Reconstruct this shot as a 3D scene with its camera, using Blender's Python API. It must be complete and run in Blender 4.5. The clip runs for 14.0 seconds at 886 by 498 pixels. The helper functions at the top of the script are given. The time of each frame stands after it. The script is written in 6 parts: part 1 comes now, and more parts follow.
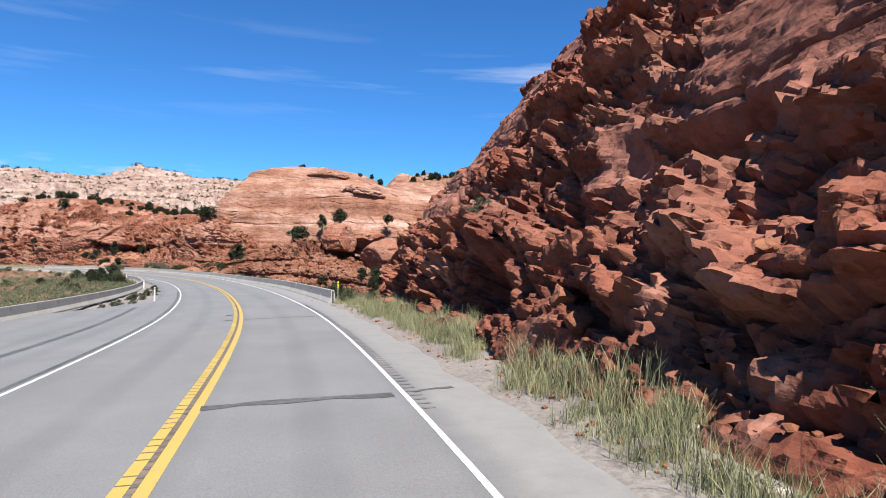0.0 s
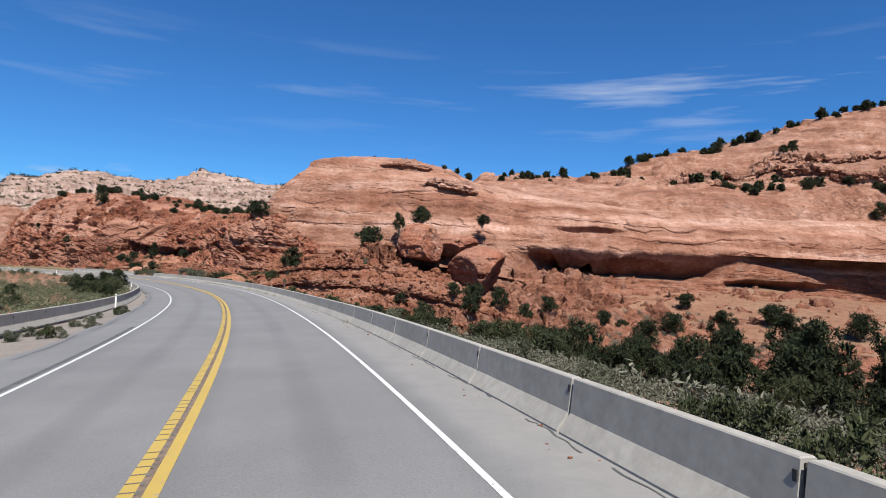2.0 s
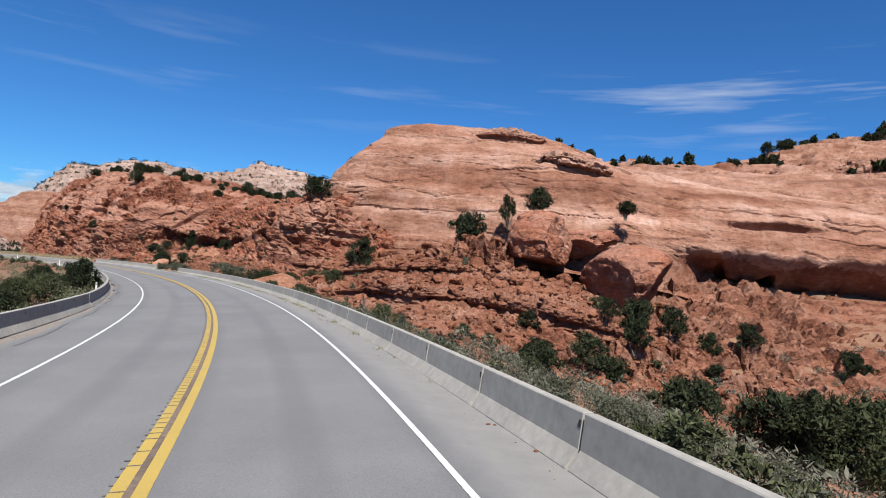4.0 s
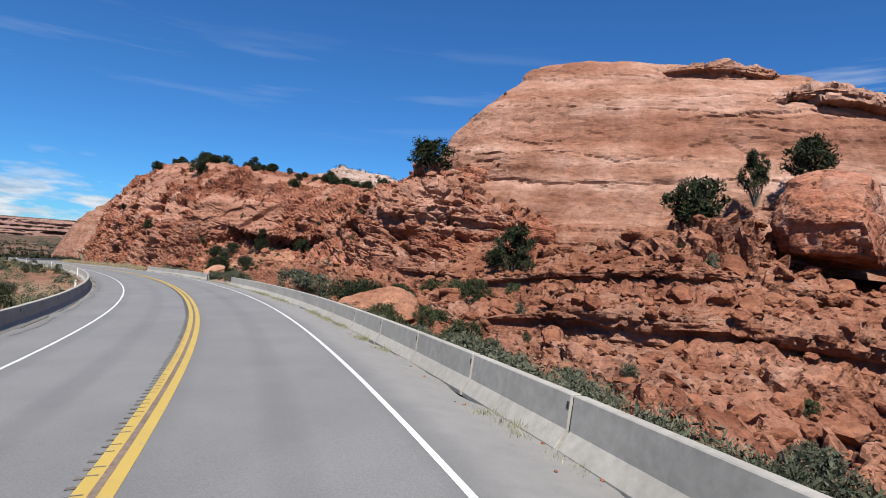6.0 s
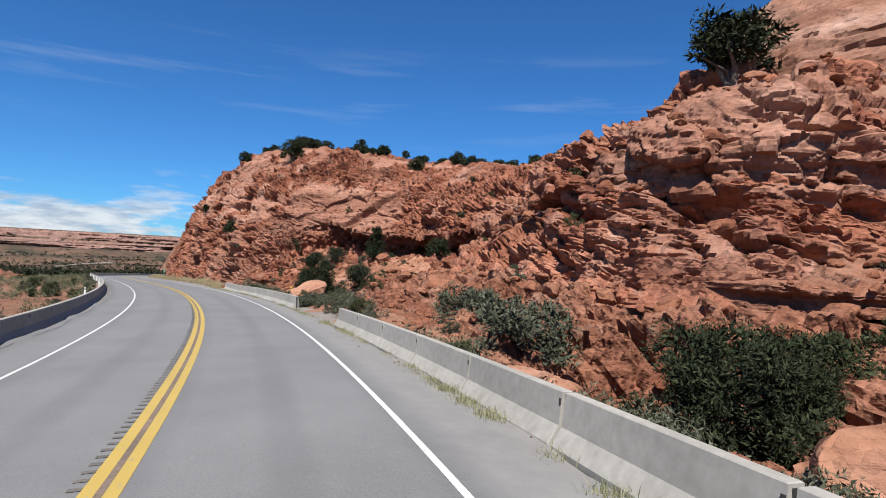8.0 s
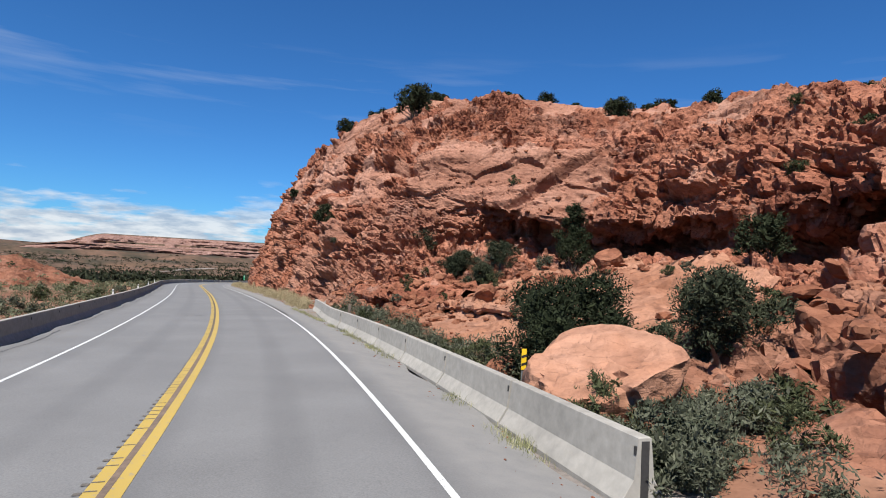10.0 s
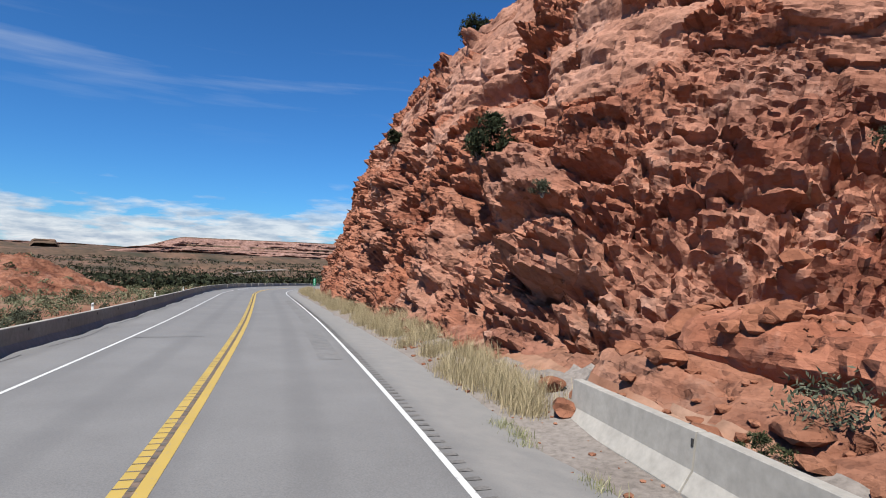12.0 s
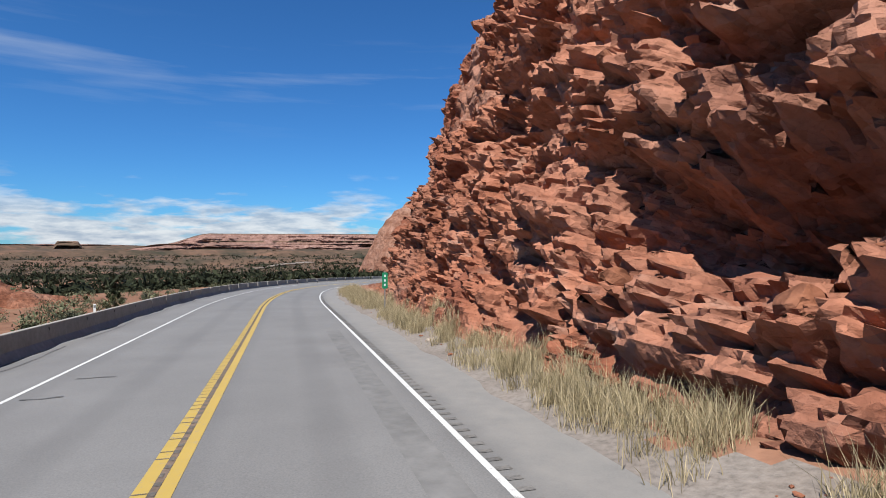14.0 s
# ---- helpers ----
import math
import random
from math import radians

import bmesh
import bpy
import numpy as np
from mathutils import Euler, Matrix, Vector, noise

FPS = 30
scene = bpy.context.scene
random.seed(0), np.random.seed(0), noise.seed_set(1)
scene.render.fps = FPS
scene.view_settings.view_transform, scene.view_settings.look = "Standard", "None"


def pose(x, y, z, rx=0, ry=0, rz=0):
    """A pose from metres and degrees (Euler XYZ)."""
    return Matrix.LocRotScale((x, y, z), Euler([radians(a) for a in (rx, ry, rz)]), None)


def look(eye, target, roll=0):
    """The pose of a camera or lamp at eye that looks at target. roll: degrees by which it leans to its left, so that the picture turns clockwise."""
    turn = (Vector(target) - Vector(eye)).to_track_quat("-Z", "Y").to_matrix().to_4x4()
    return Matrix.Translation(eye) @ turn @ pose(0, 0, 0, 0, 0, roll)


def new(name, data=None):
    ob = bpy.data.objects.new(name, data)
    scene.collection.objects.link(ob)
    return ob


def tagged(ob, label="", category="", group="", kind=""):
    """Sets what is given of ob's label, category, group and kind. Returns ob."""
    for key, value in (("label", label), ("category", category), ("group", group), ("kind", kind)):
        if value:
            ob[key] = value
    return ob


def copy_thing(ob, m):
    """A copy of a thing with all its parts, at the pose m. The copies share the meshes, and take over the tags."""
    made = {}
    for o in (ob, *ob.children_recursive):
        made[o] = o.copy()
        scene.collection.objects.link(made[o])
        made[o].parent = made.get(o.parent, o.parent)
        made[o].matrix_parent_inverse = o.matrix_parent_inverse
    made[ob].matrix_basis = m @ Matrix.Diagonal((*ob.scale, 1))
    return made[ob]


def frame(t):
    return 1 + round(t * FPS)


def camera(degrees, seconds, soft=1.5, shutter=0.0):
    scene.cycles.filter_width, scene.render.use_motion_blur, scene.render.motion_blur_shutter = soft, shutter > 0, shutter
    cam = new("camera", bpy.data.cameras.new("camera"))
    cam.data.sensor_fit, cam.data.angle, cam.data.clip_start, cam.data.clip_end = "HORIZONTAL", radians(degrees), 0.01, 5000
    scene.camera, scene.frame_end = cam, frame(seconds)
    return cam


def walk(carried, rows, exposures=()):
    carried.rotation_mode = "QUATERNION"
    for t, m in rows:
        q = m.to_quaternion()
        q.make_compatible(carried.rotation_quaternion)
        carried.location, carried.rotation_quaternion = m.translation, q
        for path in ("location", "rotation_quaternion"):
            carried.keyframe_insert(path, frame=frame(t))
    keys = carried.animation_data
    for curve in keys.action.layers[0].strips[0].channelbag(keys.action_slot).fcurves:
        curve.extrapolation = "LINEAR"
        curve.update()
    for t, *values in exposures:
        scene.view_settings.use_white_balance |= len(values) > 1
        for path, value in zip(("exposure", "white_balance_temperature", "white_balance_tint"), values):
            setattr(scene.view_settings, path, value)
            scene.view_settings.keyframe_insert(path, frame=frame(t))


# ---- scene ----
cam = camera(73.0, 14.0, 1.0)
METRES, EYE, TILT, LEAN, TURN = 240.0, 2.37, -0.5, -1.2, 0.0
ROWS = [
    (0.0, 0.0, 0.0, 0.0, 0.0, -0.0, 0.0),
    (0.5, -0.0102, 0.0378, -0.0011, 0.48, 0.48, -0.32),
    (1.0, -0.0207, 0.0758, -0.0021, 1.67, 0.63, -0.48),
    (1.5, -0.0318, 0.1113, -0.0032, 3.27, 0.37, -0.48),
    (2.0, -0.0444, 0.1462, -0.0047, 5.44, 1.4, -1.57),
    (2.5, -0.058, 0.1811, -0.0058, 6.32, 1.59, -2.7),
    (5.0, -0.1331, 0.3431, -0.0087, 14.16, 1.7, -3.07),
    (5.5, -0.1508, 0.3744, -0.0099, 15.98, 1.84, -2.94),
    (6.0, -0.1693, 0.4042, -0.01, 17.8, 1.66, -2.85),
    (6.5, -0.1889, 0.4328, -0.0106, 20.15, 1.78, -2.73),
    (7.0, -0.2096, 0.4612, -0.0106, 22.58, 2.02, -2.52),
    (7.5, -0.2328, 0.4901, -0.0109, 24.69, 1.57, -1.85),
    (8.0, -0.2556, 0.5162, -0.0111, 26.92, 2.17, -1.93),
    (10.5, -0.3795, 0.6322, -0.0117, 37.33, 2.32, -2.57),
    (11.0, -0.4072, 0.6532, -0.012, 38.94, 2.02, -2.69),
    (11.5, -0.4353, 0.6734, -0.0122, 40.62, 1.91, -2.52),
    (12.0, -0.4663, 0.6943, -0.0122, 42.02, 2.29, -1.87),
    (12.5, -0.496, 0.714, -0.0123, 43.12, 1.73, -0.94),
    (13.0, -0.5261, 0.7329, -0.013, 43.55, 1.24, -1.07),
    (13.5, -0.556, 0.7517, -0.0134, 44.27, 1.12, -0.05),
    (14.0, -0.586, 0.7701, -0.0138, 44.19, 0.98, 0.52),
]
EXPOSURES = [(0.0, 1.27), (0.7, 1.18), (1.4, 0.98), (2.2, 0.87), (5.0, 0.86), (10.5, 0.86), (14.0, 0.80)]
walk(cam, [(t, pose(0, 0, EYE, TILT, LEAN, TURN) @ pose(METRES * x, METRES * y, METRES * z, 90 + pitch, roll, yaw)) for t, x, y, z, yaw, pitch, roll in ROWS], EXPOSURES)

# ---- sky, sun and exposure ----
SUN_AZ, SUN_EL = 199.0, 56.0     # degrees; azimuth counted to the left from +y
a, e = radians(SUN_AZ), radians(SUN_EL)
TO_SUN = Vector((-math.sin(a) * math.cos(e), math.cos(a) * math.cos(e), math.sin(e)))
sun = new("sun", bpy.data.lights.new("sun", "SUN"))
sun.data.energy, sun.data.angle, sun.data.color = 5.0, radians(0.53), (1.0, 0.965, 0.91)
sun.matrix_world = look((0, 0, 60), Vector((0, 0, 60)) - TO_SUN)


def node_maker(tree):
    def make(kind, **inputs):
        n = tree.nodes.new(kind)
        for key, value in inputs.items():
            slot = n.inputs[key.replace("_", " ")] if not key.startswith("i") or not key[1:].isdigit() else n.inputs[int(key[1:])]
            if isinstance(value, bpy.types.NodeSocket):
                tree.links.new(value, slot)
            else:
                slot.default_value = value
        return n
    return make


def math_node(make, op, x, y=0.0, clamp=False):
    n = make("ShaderNodeMath", i0=x, i1=y)
    n.operation, n.use_clamp = op, clamp
    return n.outputs[0]


def ramp_node(make, fac, stops):
    n = make("ShaderNodeValToRGB", Fac=fac)
    el = n.color_ramp.elements
    while len(el) < len(stops):
        el.new(0.5)
    for item, (at, c) in zip(el, stops):
        item.position = at
        item.color = (*c, 1) if isinstance(c, tuple) else (c, c, c, 1)
    return n.outputs[0]


def mix_node(make, fac, x, y, mode="MIX"):
    n = make("ShaderNodeMix")
    n.data_type, n.blend_type = "RGBA", mode
    for slot, value in ((n.inputs[0], fac), (n.inputs[6], x), (n.inputs[7], y)):
        if isinstance(value, bpy.types.NodeSocket):
            n.id_data.links.new(value, slot)
        else:
            slot.default_value = value if not isinstance(value, tuple) or len(value) == 4 else (*value, 1)
    return n.outputs[2]


world = bpy.data.worlds.new("sky")
scene.world = world
world.use_nodes = True
wt = world.node_tree
wt.nodes.clear()
mk = node_maker(wt)
sky = mk("ShaderNodeTexSky")
sky.sky_type, sky.sun_disc = "NISHITA", False
sky.sun_elevation, sky.sun_rotation = radians(SUN_EL), radians(-SUN_AZ)
sky.altitude, sky.air_density, sky.dust_density, sky.ozone_density = 1500, 1.0, 0.4, 2.0
coord = mk("ShaderNodeTexCoord").outputs["Generated"]
axes = mk("ShaderNodeSeparateXYZ", Vector=coord)
up = axes.outputs[2]
blue = mix_node(mk, 1.0, sky.outputs[0], (0.33, 0.80, 1.30), "MULTIPLY")
# thin high streaks, and a bank of small clouds above the horizon
flat = mk("ShaderNodeMapping", Vector=coord, Scale=(2.2, 2.2, 26.0)).outputs[0]
streak = mk("ShaderNodeTexNoise", Vector=flat, Scale=1.3, Detail=5.0, Roughness=0.55).outputs[0]
streak = ramp_node(mk, streak, [(0.54, 0.0), (0.78, 1.0)])
band = ramp_node(mk, up, [(0.16, 0.0), (0.27, 1.0), (0.34, 0.0)])
ahead = ramp_node(mk, axes.outputs[0], [(0.0, 0.35), (0.12, 1.0)])
streak = math_node(mk, "MULTIPLY", math_node(mk, "MULTIPLY", math_node(mk, "MULTIPLY", streak, band), ahead), 0.6)
bank_at = mk("ShaderNodeMapping", Vector=coord, Scale=(9.0, 9.0, 46.0)).outputs[0]
bank = mk("ShaderNodeTexNoise", Vector=bank_at, Scale=1.0, Detail=7.0, Roughness=0.55).outputs[0]
low = ramp_node(mk, up, [(0.0, 1.0), (0.05, 0.85), (0.085, 0.40), (0.13, 0.0)])
bank = ramp_node(mk, math_node(mk, "ADD", bank, math_node(mk, "MULTIPLY", low, 0.34)), [(0.66, 0.0), (0.79, 1.0)])
bank = math_node(mk, "MULTIPLY", bank, low)
belly = mk("ShaderNodeTexNoise", Vector=bank_at, Scale=2.1, Detail=5.0, Roughness=0.6).outputs[0]
cloud_colour = ramp_node(mk, belly, [(0.36, (4.6, 5.4, 6.6)), (0.62, (8.6, 8.9, 9.2))])
with_bank = mix_node(mk, bank, blue, cloud_colour)
with_streak = mix_node(mk, streak, with_bank, (8.2, 8.7, 9.2))
back = mk("ShaderNodeBackground", Color=with_streak, Strength=0.053)
out = mk("ShaderNodeOutputWorld", Surface=back.outputs[0])


# ---- materials ----
def material(name):
    m = bpy.data.materials.new(name)
    m.use_nodes = True
    m.node_tree.nodes.clear()
    make = node_maker(m.node_tree)
    shader = make("ShaderNodeBsdfPrincipled")
    make("ShaderNodeOutputMaterial", Surface=shader.outputs[0])
    return m, make, shader


def link(sock_out, slot):
    slot.id_data.links.new(sock_out, slot)


def noise_of(make, vec, scale, detail=4.0, rough=0.55, out=0):
    return make("ShaderNodeTexNoise", Vector=vec, Scale=scale, Detail=detail, Roughness=rough).outputs[out]


def relief(make, shader, height, strength, distance):
    b = make("ShaderNodeBump", Strength=strength, Distance=distance, Height=height)
    link(b.outputs[0], shader.inputs["Normal"])


def place_of(make):
    return make("ShaderNodeNewGeometry").outputs["Position"]


def rock_material(name, dark, mid, light, beds, fine, streaks=0.0, pale=None, chip=0.8, banded=0.0):
    """Sandstone: bedding bands, mottling, grit; streaks of desert varnish; pale bleached patches."""
    m, make, sh = material(name)
    pos = place_of(make)
    wob = noise_of(make, pos, 0.12, 3)
    big = noise_of(make, pos, 0.22, 5, 0.6)
    col = ramp_node(make, big, [(0.30, dark), (0.50, mid), (0.72, light)])
    axes = make("ShaderNodeSeparateXYZ", Vector=pos)
    lay = math_node(make, "ADD", axes.outputs[2], math_node(make, "MULTIPLY", wob, 2.4))
    strata_at = make("ShaderNodeCombineXYZ", X=math_node(make, "MULTIPLY", axes.outputs[0], 0.03), Y=math_node(make, "MULTIPLY", axes.outputs[1], 0.03), Z=math_node(make, "MULTIPLY", lay, beds)).outputs[0]
    strata = noise_of(make, strata_at, 1.0, 6, 0.7)
    col = mix_node(make, 0.75, col, ramp_node(make, strata, [(0.34, (0.62, 0.55, 0.52)), (0.5, (1.0, 1.0, 1.0)), (0.66, (1.22, 1.25, 1.28))]), "MULTIPLY")
    if banded:
        broad_at = make("ShaderNodeMapping", Vector=strata_at, Scale=(0.6, 0.6, 0.85)).outputs[0]
        broad = noise_of(make, broad_at, 1.0, 2, 0.5)
        col = mix_node(make, banded, col, ramp_node(make, broad, [(0.39, (0.72, 0.61, 0.56)), (0.47, (0.98, 0.94, 0.92)), (0.54, (1.0, 1.0, 1.0)), (0.60, (1.24, 1.36, 1.46))]), "MULTIPLY")
    grit = noise_of(make, pos, fine, 6, 0.7)
    col = mix_node(make, 0.7, col, ramp_node(make, grit, [(0.30, (0.62, 0.58, 0.56)), (0.52, (1.0, 1.0, 1.0)), (0.75, (1.25, 1.24, 1.22))]), "MULTIPLY")
    if pale:
        spot = ramp_node(make, noise_of(make, pos, 0.45, 5, 0.65), [(0.56, 0.0), (0.68, 0.8)])
        wide = ramp_node(make, noise_of(make, pos, 0.085, 4, 0.6), [(0.52, 0.0), (0.66, 0.42)])
        col = mix_node(make, wide, col, tuple(0.92 * c for c in pale))
        col = mix_node(make, spot, col, pale)
    if streaks:
        run_at = make("ShaderNodeMapping", Vector=pos, Scale=(1.1, 1.1, 0.07)).outputs[0]
        run = ramp_node(make, noise_of(make, run_at, 1.0, 5, 0.6), [(0.56, 0.0), (0.72, streaks)])
        col = mix_node(make, run, col, (0.080, 0.040, 0.032))
    sh.inputs["Roughness"].default_value = 0.93
    sh.inputs["Specular IOR Level"].default_value = 0.15
    # chipped facets at two sizes: each chip is a small plane of its own tilt and depth
    warp = mix_node(make, 0.16, pos, make("ShaderNodeTexNoise", Vector=pos, Scale=fine * 0.7, Detail=4.0).outputs[1], "ADD")
    rough = math_node(make, "ADD", math_node(make, "MULTIPLY", grit, 0.35), math_node(make, "MULTIPLY", strata, 0.5))
    for size, much in ((0.55, 0.55), (1.5, 0.26)):
        chip_at = make("ShaderNodeMapping", Vector=warp, Scale=(fine * size, fine * size, fine * size * 1.7)).outputs[0]
        cell = make("ShaderNodeTexVoronoi", Vector=chip_at, Scale=1.0)
        local = make("ShaderNodeVectorMath", i0=chip_at, i1=cell.outputs["Position"])
        local.operation = "SUBTRACT"
        lean = make("ShaderNodeVectorMath", i0=cell.outputs["Color"], i1=(0.5, 0.5, 0.5))
        lean.operation = "SUBTRACT"
        plane = make("ShaderNodeVectorMath", i0=local.outputs[0], i1=lean.outputs[0])
        plane.operation = "DOT_PRODUCT"
        own = make("ShaderNodeSeparateColor", Color=cell.outputs["Color"]).outputs[1]
        face = math_node(make, "ADD", math_node(make, "MULTIPLY", plane.outputs["Value"], 1.6), math_node(make, "MULTIPLY", own, 0.7))
        rough = math_node(make, "ADD", rough, math_node(make, "MULTIPLY", face, chip * much * 2.2))
        if size < 1:
            tone = own
    shade = 0.13 * min(1.0, chip + 0.2)
    col = mix_node(make, 1.0, col, ramp_node(make, tone, [(0.0, (1 - 1.25 * shade, 1 - 1.45 * shade, 1 - 1.4 * shade)), (0.5, (1.0, 1.0, 1.0)), (1.0, (1 + 0.7 * shade, 1 + 0.8 * shade, 1 + 0.9 * shade))]), "MULTIPLY")
    link(col, sh.inputs["Base Color"])
    relief(make, sh, rough, 1.0, 0.55 / fine)
    return m


def ground_material(name, a, b, c, scale, fine, distance=0.03):
    m, make, sh = material(name)
    pos = place_of(make)
    n1 = noise_of(make, pos, scale, 5, 0.6)
    n2 = noise_of(make, pos, fine, 5, 0.65)
    col = ramp_node(make, n1, [(0.32, a), (0.52, b), (0.70, c)])
    col = mix_node(make, 0.8, col, ramp_node(make, n2, [(0.28, (0.6, 0.6, 0.6)), (0.5, (1.0, 1.0, 1.0)), (0.72, (1.3, 1.3, 1.3))]), "MULTIPLY")
    link(col, sh.inputs["Base Color"])
    sh.inputs["Roughness"].default_value = 0.95
    sh.inputs["Specular IOR Level"].default_value = 0.1
    relief(make, sh, n2, 0.8, distance)
    return m


def plain_material(name, colour, rough=0.7, metal=0.0, vary=0.25, fine=18.0, bump=0.004):
    m, make, sh = material(name)
    pos = place_of(make)
    n = noise_of(make, pos, fine, 5, 0.65)
    big = noise_of(make, pos, fine * 0.09, 4, 0.6)
    lo, hi = 1 - vary, 1 + vary
    col = mix_node(make, 1.0, (*colour, 1), ramp_node(make, n, [(0.3, (lo, lo, lo)), (0.7, (hi, hi, hi))]), "MULTIPLY")
    col = mix_node(make, 0.7, col, ramp_node(make, big, [(0.32, (lo, lo, lo)), (0.68, (hi, hi, hi))]), "MULTIPLY")
    link(col, sh.inputs["Base Color"])
    sh.inputs["Roughness"].default_value, sh.inputs["Metallic"].default_value = rough, metal
    relief(make, sh, n, 0.5, bump)
    return m


def leaf_material(name, a, b):
    m, make, sh = material(name)
    isl = make("ShaderNodeNewGeometry").outputs["Random Per Island"]
    obj = make("ShaderNodeObjectInfo").outputs["Random"]
    col = ramp_node(make, isl, [(0.0, a), (1.0, b)])
    lift = ramp_node(make, obj, [(0.0, (0.72, 0.74, 0.70)), (1.0, (1.22, 1.18, 1.15))])
    link(mix_node(make, 1.0, col, lift, "MULTIPLY"), sh.inputs["Base Color"])
    sh.inputs["Roughness"].default_value = 0.75
    sh.inputs["Specular IOR Level"].default_value = 0.08
    return m


RED = rock_material("red_sandstone", (0.158, 0.053, 0.032), (0.258, 0.101, 0.059), (0.318, 0.144, 0.092), 0.9, 3.2, 0.2, (0.310, 0.182, 0.134))
SLICK = rock_material("slickrock", (0.198, 0.094, 0.059), (0.266, 0.142, 0.097), (0.326, 0.198, 0.148), 0.40, 1.6, 0.12, None, 0.3, 0.9)
MESA = rock_material("mesa_sandstone", (0.135, 0.072, 0.056), (0.220, 0.128, 0.102), (0.290, 0.185, 0.152), 0.22, 0.3, 0.0, None, 0.3)
SLICK_FAR = rock_material("bleached_slickrock", (0.185, 0.115, 0.088), (0.275, 0.195, 0.158), (0.345, 0.268, 0.226), 0.30, 0.5, 0.0, None, 0.3)
ORANGE = rock_material("orange_boulder_sandstone", (0.205, 0.090, 0.052), (0.285, 0.138, 0.084), (0.338, 0.188, 0.128), 0.8, 2.4, 0.1, None, 0.6)
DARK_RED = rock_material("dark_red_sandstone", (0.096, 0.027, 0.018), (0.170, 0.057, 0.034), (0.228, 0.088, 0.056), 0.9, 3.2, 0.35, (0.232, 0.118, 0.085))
PALE_DARK = rock_material("varnished_red_sandstone", (0.152, 0.056, 0.038), (0.216, 0.093, 0.065), (0.264, 0.134, 0.100), 0.6, 2.6, 0.35, None, 0.45)
PALE_RED = rock_material("pale_red_sandstone", (0.216, 0.096, 0.062), (0.284, 0.142, 0.096), (0.332, 0.189, 0.138), 0.6, 2.6, 0.18, None, 0.30)
APRON = rock_material("red_rubble", (0.134, 0.050, 0.029), (0.210, 0.090, 0.054), (0.258, 0.128, 0.084), 1.4, 4.0, 0.0, (0.272, 0.160, 0.114))
BOULDER = rock_material("boulder_sandstone", (0.138, 0.050, 0.028), (0.202, 0.082, 0.046), (0.244, 0.116, 0.071), 0.7, 3.0)
DIRT = ground_material("red_dirt", (0.136, 0.062, 0.038), (0.179, 0.098, 0.062), (0.163, 0.117, 0.079), 0.05, 0.9, 0.1)
SCRUBLAND = ground_material("scrubland", (0.034, 0.033, 0.022), (0.090, 0.060, 0.041), (0.150, 0.086, 0.058), 0.022, 0.16, 0.3)
GRAVEL = ground_material("gravel_verge", (0.152, 0.130, 0.114), (0.186, 0.164, 0.146), (0.168, 0.138, 0.116), 0.35, 9.0)
CONCRETE = plain_material("barrier_concrete", (0.256, 0.239, 0.210), 0.85, 0.0, 0.16, 5.0)
LEAF_JUNIPER = leaf_material("juniper_leaf", (0.009, 0.013, 0.007), (0.036, 0.044, 0.022))
LEAF_SAGE = leaf_material("sage_leaf", (0.038, 0.045, 0.029), (0.102, 0.106, 0.075))
LEAF_GREEN = leaf_material("shrub_leaf", (0.020, 0.027, 0.012), (0.064, 0.070, 0.035))
LEAF_OAK = leaf_material("oak_leaf", (0.013, 0.017, 0.010), (0.043, 0.050, 0.030))
LEAF_FAR = leaf_material("far_leaf", (0.010, 0.014, 0.008), (0.045, 0.050, 0.028))
GRASS = leaf_material("dry_grass", (0.096, 0.112, 0.052), (0.336, 0.312, 0.192))
STRAW = leaf_material("straw", (0.130, 0.108, 0.058), (0.385, 0.320, 0.205))
BARK = plain_material("juniper_bark", (0.104, 0.080, 0.064), 0.9, 0.0, 0.4, 14.0, 0.01)


